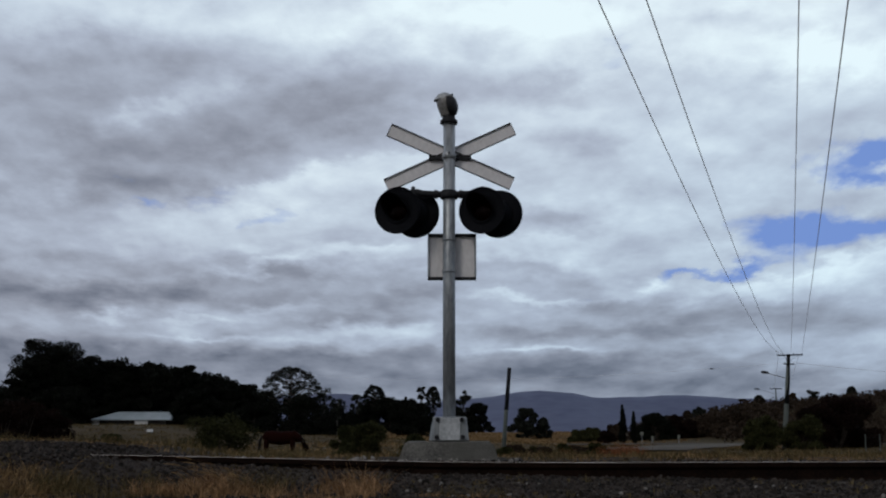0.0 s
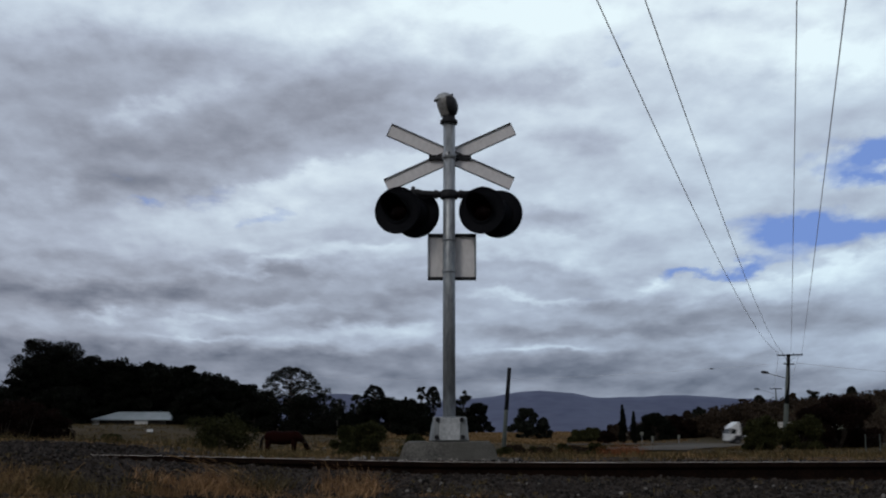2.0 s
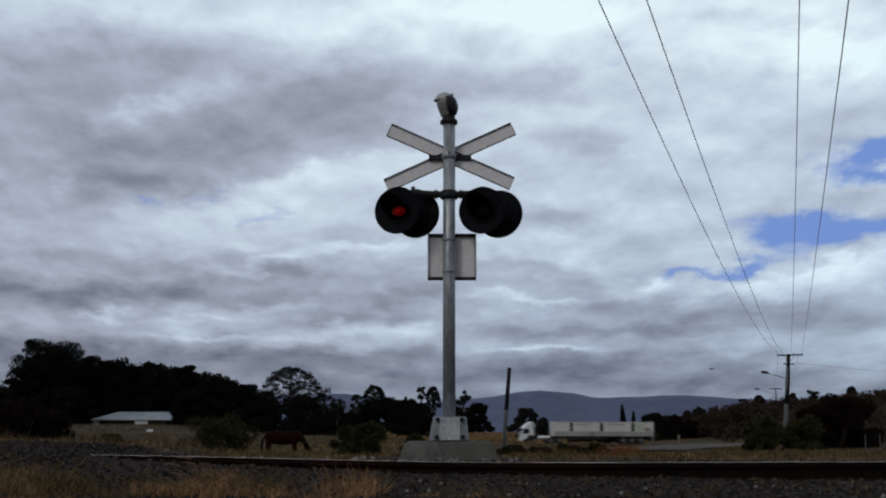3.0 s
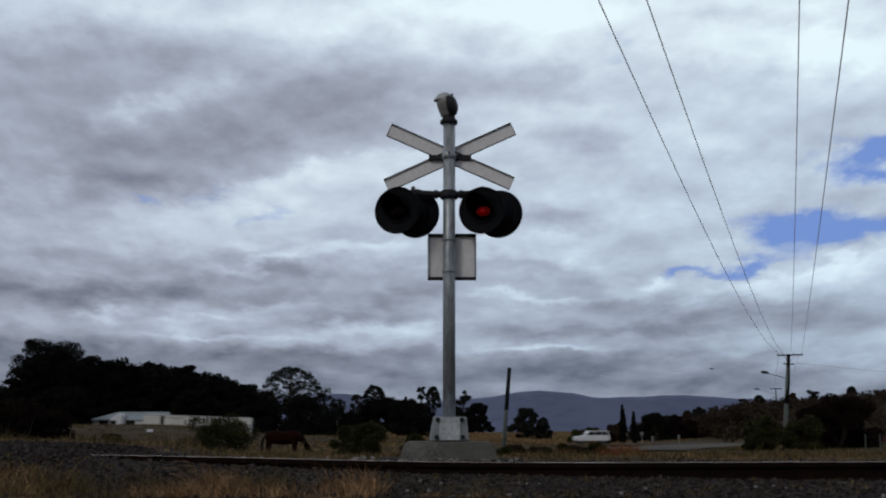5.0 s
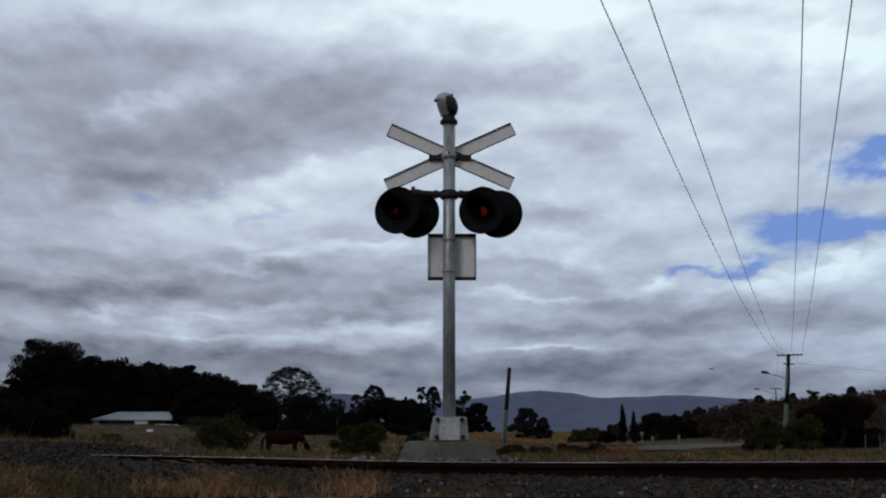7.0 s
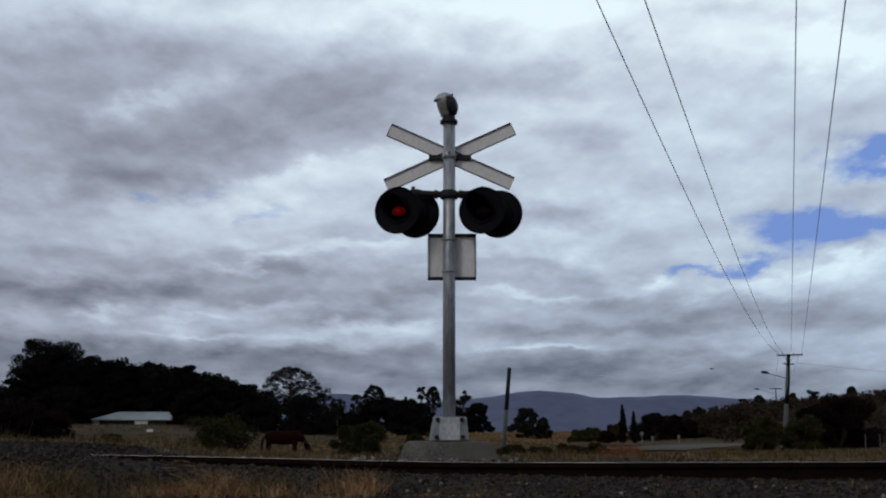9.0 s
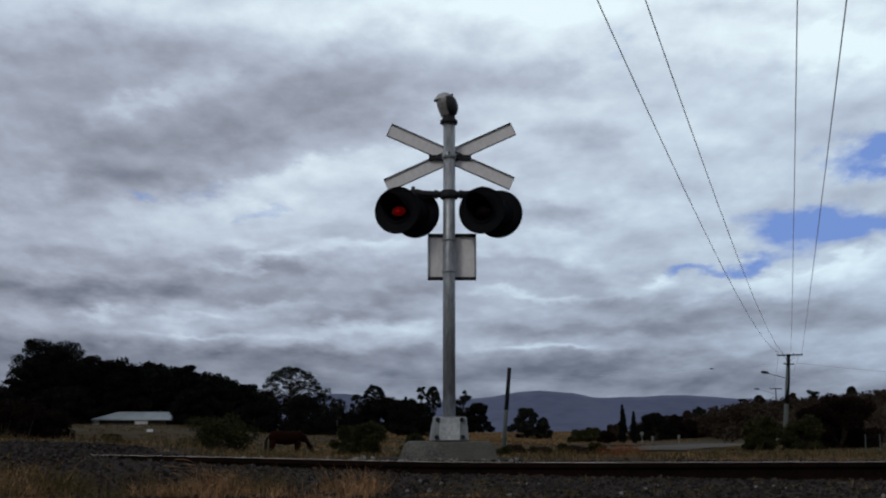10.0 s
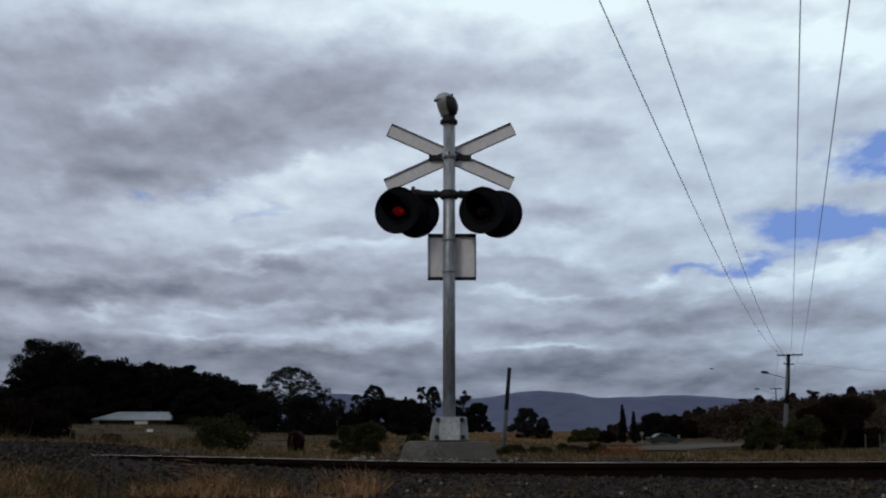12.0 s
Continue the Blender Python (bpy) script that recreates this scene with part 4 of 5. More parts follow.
        per, size = 260, 1.1 * pixel_width
    elif shape == "sparse":
        for i in range(18):
            h = rng.uniform(0.42, 0.97)
            a, q = rng.uniform(0, 6.28), rng.uniform(0, 1) * half
            C.append((lean * h + q * math.cos(a), q * math.sin(a), H * h))
            R.append(rng.uniform(0.15, 0.3) * half + 0.2)
        per, size = 60, 2.0 * pixel_width
    else:
        k = 44
        for i in range(k):
            h = rng.uniform(0.06, 0.95)
            w = half * (1.0 - 0.75 * max(0, h - 0.45) / 0.55) * (0.85 + 0.3 * rng.uniform())
            a = rng.uniform(0, 6.28)
            q = rng.uniform(0.2, 1.0) ** 0.6 * w * 0.85
            C.append((q * math.cos(a), q * math.sin(a), H * h))
            R.append(rng.uniform(0.12, 0.22) * half + 0.25)
        per, size = 170, 2.3 * pixel_width
    for i in sorted(rng.choice(len(C), size=min(len(C), 42 if shape == "umbrella" else 14), replace=False)):
        c = C[i]
        zb = max(0.12, min(0.82, c[2] / H - rng.uniform(0.08, 0.22))) * H
        tube([(lean * zb / H, 0, zb), (0.5 * c[0] + lean * 0.3, 0.5 * c[1], 0.45 * zb + 0.55 * c[2]), c], [r0 * 0.35, r0 * 0.22, r0 * 0.08], 5, bm=bm)
    part("trunk", bm, bk, s, "", True)
    V, F = leaf_mesh(rng, C, R, per, size, flat)
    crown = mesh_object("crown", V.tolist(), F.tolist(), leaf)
    crown.parent = s


def shrub(X, Y, top, half, leaf, seed):
    rng = np.random.default_rng(seed)
    z0 = land_z(X, Y) - 0.02
    H = max(0.5, top - z0)
    s = new("shrub")
    s.matrix_basis = pose(X, Y, z0)
    look_of = {"russet_scrub_leaves": "dense dark russet-brown shrub in grass", "olive_scrub_leaves": "rounded olive-green shrub in dry grass",
               "pine_needles": "dark evergreen shrub in dry grass", "hill_scrub_leaves": "brownish scrub bush below the hill"}
    tagged(s, look_of[leaf.name], "shrub", "shrubs")
    C, R, bm = [], [], bmesh.new()
    for i in range(30):
        a, h = rng.uniform(0, 6.28), rng.uniform(0.05, 0.93)
        w = half * math.sqrt(max(0.12, 1 - max(0, h - 0.3) ** 2 / 0.5))
        q = rng.uniform(0.1, 1) ** 0.55 * w * 0.88
        C.append((q * math.cos(a), q * math.sin(a) * 0.8, H * h))
        R.append(0.16 * half + 0.10 * H)
        if i < 12:
            tube([(0.1 * q * math.cos(a), 0.1 * q * math.sin(a), -0.05), (0.6 * q * math.cos(a), 0.5 * q * math.sin(a), 0.5 * H * h), C[-1]],
                 [0.02 * H, 0.014 * H, 0.005 * H], 5, bm=bm)
    part("stems", bm, bark, s, "", True)
    # leaf size grows with distance from the camera, to fit the view
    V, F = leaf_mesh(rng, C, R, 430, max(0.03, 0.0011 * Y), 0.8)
    V[:, 2] = np.maximum(V[:, 2], 0.0)
    crown = mesh_object("foliage", V.tolist(), F.tolist(), leaf)
    crown.parent = s


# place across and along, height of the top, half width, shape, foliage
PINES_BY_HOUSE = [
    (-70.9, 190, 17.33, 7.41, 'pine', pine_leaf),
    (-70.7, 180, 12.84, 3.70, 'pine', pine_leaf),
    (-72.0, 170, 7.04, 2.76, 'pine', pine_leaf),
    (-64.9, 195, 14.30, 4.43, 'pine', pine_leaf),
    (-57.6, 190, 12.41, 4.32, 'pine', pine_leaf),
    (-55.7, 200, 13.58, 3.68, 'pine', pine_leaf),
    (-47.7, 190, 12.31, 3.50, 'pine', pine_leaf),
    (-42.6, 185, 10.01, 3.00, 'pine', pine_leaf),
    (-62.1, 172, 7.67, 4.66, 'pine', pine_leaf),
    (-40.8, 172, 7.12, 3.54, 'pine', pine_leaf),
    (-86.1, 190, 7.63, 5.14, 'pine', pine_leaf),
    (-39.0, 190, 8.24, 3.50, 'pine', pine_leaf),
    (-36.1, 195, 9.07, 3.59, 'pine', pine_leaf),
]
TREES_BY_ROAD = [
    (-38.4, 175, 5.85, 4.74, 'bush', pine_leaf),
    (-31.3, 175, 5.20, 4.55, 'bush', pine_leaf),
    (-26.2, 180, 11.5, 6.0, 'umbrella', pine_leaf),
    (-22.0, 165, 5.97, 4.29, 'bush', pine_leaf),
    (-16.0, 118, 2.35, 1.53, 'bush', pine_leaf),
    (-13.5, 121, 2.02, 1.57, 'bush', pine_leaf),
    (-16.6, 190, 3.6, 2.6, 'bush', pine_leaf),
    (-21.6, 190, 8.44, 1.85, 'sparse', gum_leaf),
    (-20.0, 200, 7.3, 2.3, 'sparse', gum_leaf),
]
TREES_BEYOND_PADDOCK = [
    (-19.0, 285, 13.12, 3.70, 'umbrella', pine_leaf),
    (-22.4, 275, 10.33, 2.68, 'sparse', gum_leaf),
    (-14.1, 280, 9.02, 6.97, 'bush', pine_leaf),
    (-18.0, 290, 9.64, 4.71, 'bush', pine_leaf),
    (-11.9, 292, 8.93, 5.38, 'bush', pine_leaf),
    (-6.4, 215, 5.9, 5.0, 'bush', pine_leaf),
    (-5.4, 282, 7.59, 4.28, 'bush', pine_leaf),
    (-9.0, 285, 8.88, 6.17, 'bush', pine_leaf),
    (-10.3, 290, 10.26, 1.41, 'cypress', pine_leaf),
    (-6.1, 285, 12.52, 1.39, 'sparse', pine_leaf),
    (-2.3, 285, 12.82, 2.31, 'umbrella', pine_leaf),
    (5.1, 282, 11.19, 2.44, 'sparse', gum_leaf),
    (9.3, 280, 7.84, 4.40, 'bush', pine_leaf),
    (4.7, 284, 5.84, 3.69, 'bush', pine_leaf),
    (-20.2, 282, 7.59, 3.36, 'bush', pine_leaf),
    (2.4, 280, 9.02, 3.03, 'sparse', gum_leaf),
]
TREES_UNDER_HILL = [
    (16.1, 205, 4.73, 3.55, 'bush', gum_leaf),
    (19.6, 207, 2.92, 1.57, 'bush', gum_leaf),
    (28.0, 165, 4.74, 0.66, 'cypress', pine_leaf),
    (29.9, 166, 3.71, 0.52, 'cypress', pine_leaf),
    (112.8, 290, 12.73, 1.41, 'umbrella', gum_leaf),
    (105.3, 300, 11.88, 1.62, 'sparse', gum_leaf),
    (83.8, 280, 9.92, 1.52, 'umbrella', gum_leaf),
    (63.2, 260, 6.20, 2.25, 'bush', gum_leaf),
    (56.8, 268, 4.82, 1.16, 'sparse', scrub_leaf),
    (62.7, 272, 5.75, 1.33, 'umbrella', scrub_leaf),
    (71.6, 278, 6.90, 1.51, 'sparse', scrub_leaf),
    (81.3, 284, 9.00, 1.38, 'sparse', scrub_leaf),
    (98.2, 296, 10.94, 1.44, 'sparse', scrub_leaf),
    (122.7, 296, 12.04, 1.44, 'sparse', scrub_leaf),
]
SHRUBS = [
    (-18.34, 46, 1.59, 1.49, russet_leaf),
    (-18.38, 44, 1.62, 1.19, russet_leaf),
    (-21.25, 47, 1.54, 1.53, russet_leaf),
    (-17.84, 47, 1.37, 1.02, russet_leaf),
    (-17.69, 48, 1.06, 1.04, russet_leaf),
    (-7.15, 34, 0.78, 1.42, olive_leaf),
    (-2.5, 34, 0.58, 0.80, olive_leaf),
    (30.16, 100, 1.88, 1.52, olive_leaf),
    (28.67, 98, 0.97, 1.06, olive_leaf),
    (41.71, 112, 4.27, 2.67, russet_leaf),
    (44.99, 114, 3.85, 2.22, russet_leaf),
    (38.66, 110, 3.14, 2.02, russet_leaf),
    (35.09, 104, 1.94, 2.25, olive_leaf),
]
FAR_SHRUBS = [
    (21.2, 163, 0.5, 2.1, olive_leaf),
    (25.3, 164, 0.35, 1.3, russet_leaf),
    (-3.44, 37, 0.48, 0.52, olive_leaf),
    (37.20, 185, 3.22, 3.41, pine_leaf),
    (42.76, 190, 3.00, 3.09, russet_leaf),
    (47.33, 190, 2.80, 3.09, scrub_leaf),
    (51.08, 185, 3.91, 3.41, scrub_leaf),
    (26.4, 184, 0.75, 2.6, olive_leaf),
    (30.2, 188, 1.5, 2.6, scrub_leaf),
    (-1.04, 40, 0.19, 0.65, olive_leaf),
    (-24.90, 80, 0.01, 1.47, olive_leaf),
]

for i, row in enumerate(PINES_BY_HOUSE + TREES_BY_ROAD + TREES_BEYOND_PADDOCK + TREES_UNDER_HILL):
    tree(*row, 100 + i)
for i, row in enumerate(SHRUBS + FAR_SHRUBS):
    shrub(*row, 300 + i)
# a ragged line of low scrub along the near edge of the flat
for i in range(11):
    X = 3.5 + 0.56 * i
    shrub(X, 59 + (i * 1.7) % 3, -0.60 + 0.14 * math.sin(2.3 * i) + (0.10 if i > 5 else 0.0), 0.62 + 0.12 * (i % 3), (olive_leaf, scrub_leaf, scrub_leaf)[i % 3], 340 + i)


def build_scrub():
    """The wooded hillside and the far belt of woods."""
    rng = np.random.default_rng(9)
    C, R = [], []
    while len(C) < 2600:
        y = rng.uniform(158, 330)
        x = rng.uniform(18, 190)
        if x < 0.19 * y - 2 + 14 * (y < 190):
            continue
        z = land_z(x, y)
        h = rng.uniform(1.0, 3.2)
        C.append((x, y, z + 0.45 * h))
        R.append(0.7 * h)
    V, F = leaf_mesh(rng, C, R, 70, 0.30, 0.8)
    ob = mesh_object("hillside_scrub", V.tolist(), F.tolist(), scrub_leaf)
    tagged(ob, "brown and olive scrub covering the low hillside", "scrub", kind="stuff")
    C, R = [], []
    while len(C) < 1350:
        y = rng.uniform(187, 235)
        x = rng.uniform(-130, -20) if len(C) < 500 else rng.uniform(-110, -36)
        top = lerp_table([(-130, 6), (-84, 7), (-77, 12.5), (-60, 12), (-45, 10), (-33, 7.0), (-20, 6.0), (-14, 5), (12, 4.2)], x * 210 / y)
        if -22 < x < -16:
            top = 4.5
        C.append((x, y, land_z(x, y) + rng.uniform(0.5, top)))
        R.append(rng.uniform(0.9, 1.9))
    V, F = leaf_mesh(rng, C, R, 130, 0.34, 0.8)
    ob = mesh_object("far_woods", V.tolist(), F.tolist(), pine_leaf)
    tagged(ob, "dark belt of distant pine woods behind the house", "woods", kind="stuff")


build_scrub()


# ---- grass ----
def grass(name, label, material, spots, blades, height, width, spread, seed, lean=0.5):
    """Tufts of bent grass blades at spots (x, y, z, scale)."""
    rng = np.random.default_rng(seed)
    S = np.array(spots)
    base = np.repeat(S[:, :3], blades, axis=0)
    sc = np.repeat(S[:, 3], blades)
    n = len(base)
    base = base + np.stack([rng.normal(0, spread, n) * sc, rng.normal(0, spread, n) * sc, np.zeros(n)], axis=1)
    a = rng.uniform(0, 6.28, n)
    d = np.stack([np.cos(a), np.sin(a), np.zeros(n)], axis=1)
    side = np.stack([-np.sin(a), np.cos(a), np.zeros(n)], axis=1)
    h = (height * sc * rng.uniform(0.45, 1.2, n))[:, None]
    b = (lean * rng.uniform(0.1, 1.3, n))[:, None] * h
    w = (width * rng.uniform(0.6, 1.3, n))[:, None]
    side = np.where(rng.uniform(0, 1, n)[:, None] < 0.6, np.array([[1.0, 0, 0]]), side)
    up = np.array([[0, 0, 1.0]])
    mid = base + d * b * 0.35 + up * h * 0.6
    tip = base + d * b + up * h * 0.95
    V = np.stack([base - side * w / 2, base + side * w / 2, mid - side * w * 0.4, mid + side * w * 0.4, tip], axis=1).reshape(-1, 3)
    i = 5 * np.arange(n)
    q = np.stack([i, i + 1, i + 3, i + 2], axis=1).tolist()
    t = np.stack([i + 2, i + 3, i + 4], axis=1).tolist()
    ob = mesh_object(name, V.tolist(), q + t, material)
    return tagged(ob, label, "grass", kind="stuff")


def scatter(rng, n, x0, x1, y0, y1, keep=lambda x, y: True, s0=0.6, s1=1.3):
    out = []
    while len(out) < n:
        y = rng.uniform(y0, y1)
        x = rng.uniform(x0, x1) * (y / y1 if y1 > 30 else 1)
        if keep(x, y):
            out.append((x, y, land_z(x, y) - 0.01, rng.uniform(s0, s1)))
    return out


tufts = []


def build_grass():
    rng = np.random.default_rng(21)
    # dry straw in front of the track, in clumps that bend in the wind
    for k, (cx, cy, r, n, h, kind) in enumerate(((-2.42, 5.85, 0.10, 9, 0.13, straw), (-2.12, 5.80, 0.10, 10, 0.15, olive_grass), (-2.22, 5.6, 0.14, 10, 0.10, straw), (-2.0, 5.62, 0.08, 10, 0.11, olive_grass),
                                                 (-1.62, 5.62, 0.16, 10, 0.08, olive_grass), (-1.66, 5.85, 0.03, 3, 0.13, olive_grass), (-1.42, 5.60, 0.10, 8, 0.08, russet_straw), (-1.05, 5.55, 0.22, 20, 0.10, russet_straw),
                                                 (-1.20, 5.80, 0.12, 7, 0.13, russet_straw), (-0.95, 5.75, 0.08, 8, 0.15, olive_grass), (-0.48, 5.75, 0.08, 12, 0.14, russet_straw), (-0.50, 5.55, 0.12, 8, 0.09, russet_straw),
                                                 (0.1, 5.6, 0.25, 4, 0.09, olive_grass))):
        spots = []
        z0 = near_z(cx, cy)
        for q in range(n):
            x, y = rng.normal(0, r), rng.normal(0, 0.10)
            spots.append((x, y, near_z(cx + x, cy + y) - z0, rng.uniform(0.5, 1.1)))
        tuft = grass("dry_grass", "straw-coloured dry grass tuft bending on the cinder verge", kind, spots, 34, h, 0.0028, 0.055, 50 + k, 1.5)
        tagged(tuft, group="straw tufts")
        tufts.append((tuft, cx, cy, z0))
    mat = lambda x, y: noise.noise(Vector((x * 2.2, y * 2.2, 4))) > 0.1
    spots = scatter(rng, 170, -1.55, 0.3, 5.15, 5.7, mat, 0.3, 0.9)
    grass("dry_mat", "flattened brown dry grass matted over cinders", russet_straw, spots, 16, 0.04, 0.0035, 0.05, 61, 2.6)
    spots = scatter(rng, 130, -3.0, -1.45, 5.15, 5.75, mat, 0.3, 0.9)
    grass("pale_mat", "pale straw litter lying over cinders", straw, spots, 12, 0.045, 0.0032, 0.05, 62, 2.4)
    # long seeding stems blown over to one side
    for k, (cx, cy, n, h, reach) in enumerate(((-1.03, 5.72, 6, 0.15, -0.36), (-0.92, 5.66, 4, 0.11, -0.30), (-1.28, 5.62, 4, 0.10, -0.16), (-2.02, 5.7, 6, 0.15, 0.05), (-2.38, 5.74, 6, 0.14, -0.04),
                                               (-0.42, 5.68, 6, 0.13, -0.06))):
        z0 = near_z(cx, cy)
        bm = bmesh.new()
        for q in range(n):
            x, y = rng.normal(0, 0.03), rng.normal(0, 0.05)
            top, away = h * rng.uniform(0.6, 1.15), reach * rng.uniform(0.6, 1.2) + rng.normal(0, 0.03)
            tube([(x, y, -0.01), (x + 0.25 * away, y, 0.45 * top), (x + 0.65 * away, y, 0.85 * top), (x + away, y - 0.01, top)], [0.0017, 0.0014, 0.0011, 0.0008], 4, bm=bm)
            tube([(x + 0.84 * away, y, 0.94 * top), (x + 0.93 * away, y, 0.985 * top), (x + 1.06 * away, y - 0.01, 0.99 * top)], [0.0014, 0.0045, 0.001], 4, bm=bm)
        stems = part("grass_stems", bm, straw, m=pose(cx, cy, z0))
        tagged(stems, "long pale seeding grass stems arching over the cinders", "grass", "straw tufts", kind="stuff")
        tufts.append((stems, cx, cy, z0))
    spots = scatter(rng, 240, -3.2, 3.6, 5.2, 6.8, s0=0.2, s1=0.6)
    grass("ballast_weeds", "low olive weeds growing through the ballast", olive_grass, spots, 10, 0.08, 0.006, 0.03, 6, 0.9)
    # the verge behind the track
    ok = lambda x, y: not (-0.55 < x < 0.65 and y < 11.0)
    spots = scatter(rng, 2200, -9, 9, 9.4, 22, ok, 0.5, 1.25)
    grass("verge_grass", "olive and straw verge grass behind the track", olive_grass, spots, 14, 0.10, 0.008, 0.09, 7, 0.9)
    spots = scatter(rng, 900, -9, 9, 11.2, 22, ok, 0.4, 1.1)
    grass("verge_straw", "straw-coloured dry stalks on the verge", straw, spots, 10, 0.12, 0.007, 0.09, 8, 0.8)
    spots = scatter(rng, 520, 0.7, 7.0, 8.75, 12.5, s0=0.4, s1=1.1) + scatter(rng, 200, -5.0, -0.6, 9.3, 12.5, s0=0.4, s1=1.0)
    grass("trackside_straw", "short tan grass growing up to the far rail", straw, spots, 14, 0.055, 0.006, 0.08, 14, 1.4)
    spots = [(-7.2 + rng.uniform(-2.6, 2.6), 46.6 + rng.uniform(-1.6, 1.6), 0, rng.uniform(0.6, 1.2)) for k in range(170)]
    spots = [(x, y, land_z(x, y), q) for x, y, _, q in spots]
    grass("tall_grass", "tall olive grass where the horse grazes", olive_grass, spots, 18, 0.58, 0.014, 0.16, 13, 0.6)
    # the open flat
    off_road = lambda x, y: abs(y - road_y(x)) > 6.5 and not on_side_road(x, y)
    spots = scatter(rng, 4200, -66, 66, 62, 150, off_road, 0.4, 1.2)
    grass("field_grass", "olive-brown dry pasture grass on the flat", olive_grass, spots, 9, 0.21, 0.07, 0.36, 9, 1.3)
    spots = scatter(rng, 900, -66, 66, 66, 190, lambda x, y: off_road(x, y) and noise.noise(Vector((x * 0.05, y * 0.035, 7))) > (0.0 if x > -0.07 * y else 0.2), 0.4, 1.1)
    grass("field_straw", "golden dry grass standing in the paddock", straw, spots, 10, 0.28, 0.07, 0.4, 10, 1.2)
    spots = scatter(rng, 2600, -26, 42, 158, 300, lambda x, y: abs(x) < 38 and noise.noise(Vector((x * 0.04, y * 0.03, 2))) > -0.25, 0.5, 1.2)
    grass("paddock_straw", "golden dry grass beyond the highway", straw, spots, 9, 0.36, 0.11, 0.8, 12, 1.1)
    spots = []
    for cx, cy, r, n in ((4.3, 25, 0.2, 34), (4.1, 25.5, 0.4, 6), (3.0, 27, 0.7, 4)):
        for k in range(n):
            x, y = cx + rng.normal(0, r * 0.5), cy + rng.normal(0, 0.6)
            spots.append((x, y, land_z(x, y), rng.uniform(0.6, 1.2)))
    grass("russet_weeds", "rust-red dock and seeding weeds in the paddock", russet_grass, spots, 26, 0.36, 0.010, 0.08, 11, 0.9)


SIDE_ROAD = [(44, 150), (37, 138), (29, 124), (21.5, 107), (16.5, 96)]


def on_side_road(x, y):
    for (x0, y0), (x1, y1) in zip(SIDE_ROAD, SIDE_ROAD[1:]):
        if y1 <= y <= y0:
            c = x0 + (x1 - x0) * (y - y0) / (y1 - y0)
            return abs(x - c) < 5.0
    return False


build_grass()


# ---- roads ----
def strip(name, pts, width, lift, material, label, kind="structure"):
    verts, faces = [], []
    for i, (x, y) in enumerate(pts):
        a, b = Vector(pts[max(0, i - 1)]), Vector(pts[min(len(pts) - 1, i + 1)])
        d = (b - a).normalized()
        nrm = Vector((-d.y, d.x))
        for k in (-0.5, -0.2, 0.2, 0.5):
            q = Vector((x, y)) + nrm * width * k
            camber = 0.02 * (1 - abs(k) * 2)
            verts.append((q.x, q.y, (road_z(q.x) if name != "side_road" else land_z(q.x, q.y)) + lift + camber))
    n = 4
    for i in range(len(pts) - 1):
        for k in range(n - 1):
            faces.append((i * n + k, (i + 1) * n + k, (i + 1) * n + k + 1, i * n + k + 1))
    return tagged(mesh_object(name, verts, faces, material, smooth=True), label, "road", kind=kind)


strip("road", [(x, road_y(x)) for x in range(-260, 401, 5)], 9.0, 0.10, asphalt, "grey sealed highway across the flat")
fine = []
for (x0, y0), (x1, y1) in zip(SIDE_ROAD, SIDE_ROAD[1:]):
    for k in range(6):
        fine.append((x0 + (x1 - x0) * k / 6, y0 + (y1 - y0) * k / 6))
strip("side_road", fine, 10.5, 0.14, pale_gravel, "pale gravel side road joining the highway")


# ---- house, posts and signs ----
def build_house():
    X, Y = -53.5, 182
    z0 = land_z(X, Y)
    s = new("house")
    s.matrix_basis = pose(X, Y, z0)
    e = 2.40 - z0
    r = 3.72 - z0
    tagged(s, "low dark farmhouse with a pale corrugated iron roof before pines", "house")
    part("wall", box(12.3, 7.0, e + 0.3, (0.6, 0, (e - 0.3) / 2), 0.03), house_wall, s, "weatherboard wall darkened for eave shade")
    bm = bmesh.new()
    lo = [(-5.9, -4.0, e), (7.6, -4.0, e), (7.6, 4.6, e), (-5.9, 4.6, e)]
    hi = [(-2.3, -0.6, r), (6.9, -0.6, r), (6.9, 0.6, r), (-2.3, 0.6, r)]
    a, b = [bm.verts.new(p) for p in lo], [bm.verts.new(p) for p in hi]
    c = [bm.verts.new((x, y, z - 0.14)) for x, y, z in lo]
    for i in range(4):
        j = (i + 1) % 4
        bm.faces.new((a[i], a[j], b[j], b[i]))
        bm.faces.new((c[i], c[j], a[j], a[i]))
    bm.faces.new(b)
    bm.faces.new(c)
    bmesh.ops.recalc_face_normals(bm, faces=bm.faces)
    roof = part("roof", bm, roof_tin, s, "pale corrugated iron hip roof")
    for i in range(18):
        x = -2.1 + i * 0.5
        part("roof_rib", tube([(x * 1.35 - 1.7, -4.0, e + 0.03), (x, -0.6, r + 0.03)], 0.025, 4), roof_tin, roof)
    for x, w in ((-5.1, 1.0), (2.6, 2.0)):
        win = part("window", box(w + 0.16, 0.10, 0.8, (x, -3.60, e - 0.58), 0.02), white_paint, s, "white-framed window")
        part("pane", box(w * 0.42, 0.02, 0.5, (x + w * 0.25, -3.66, e - 0.58)), white_paint, win, "pale blind behind glass")
    for x in (-5.4, -2.6, 0.6, 4.2, 6.6):
        part("veranda_post", box(0.1, 0.1, e + 0.2, (x, -3.85, (e - 0.2) / 2), 0.01), house_wall, s)


build_house()


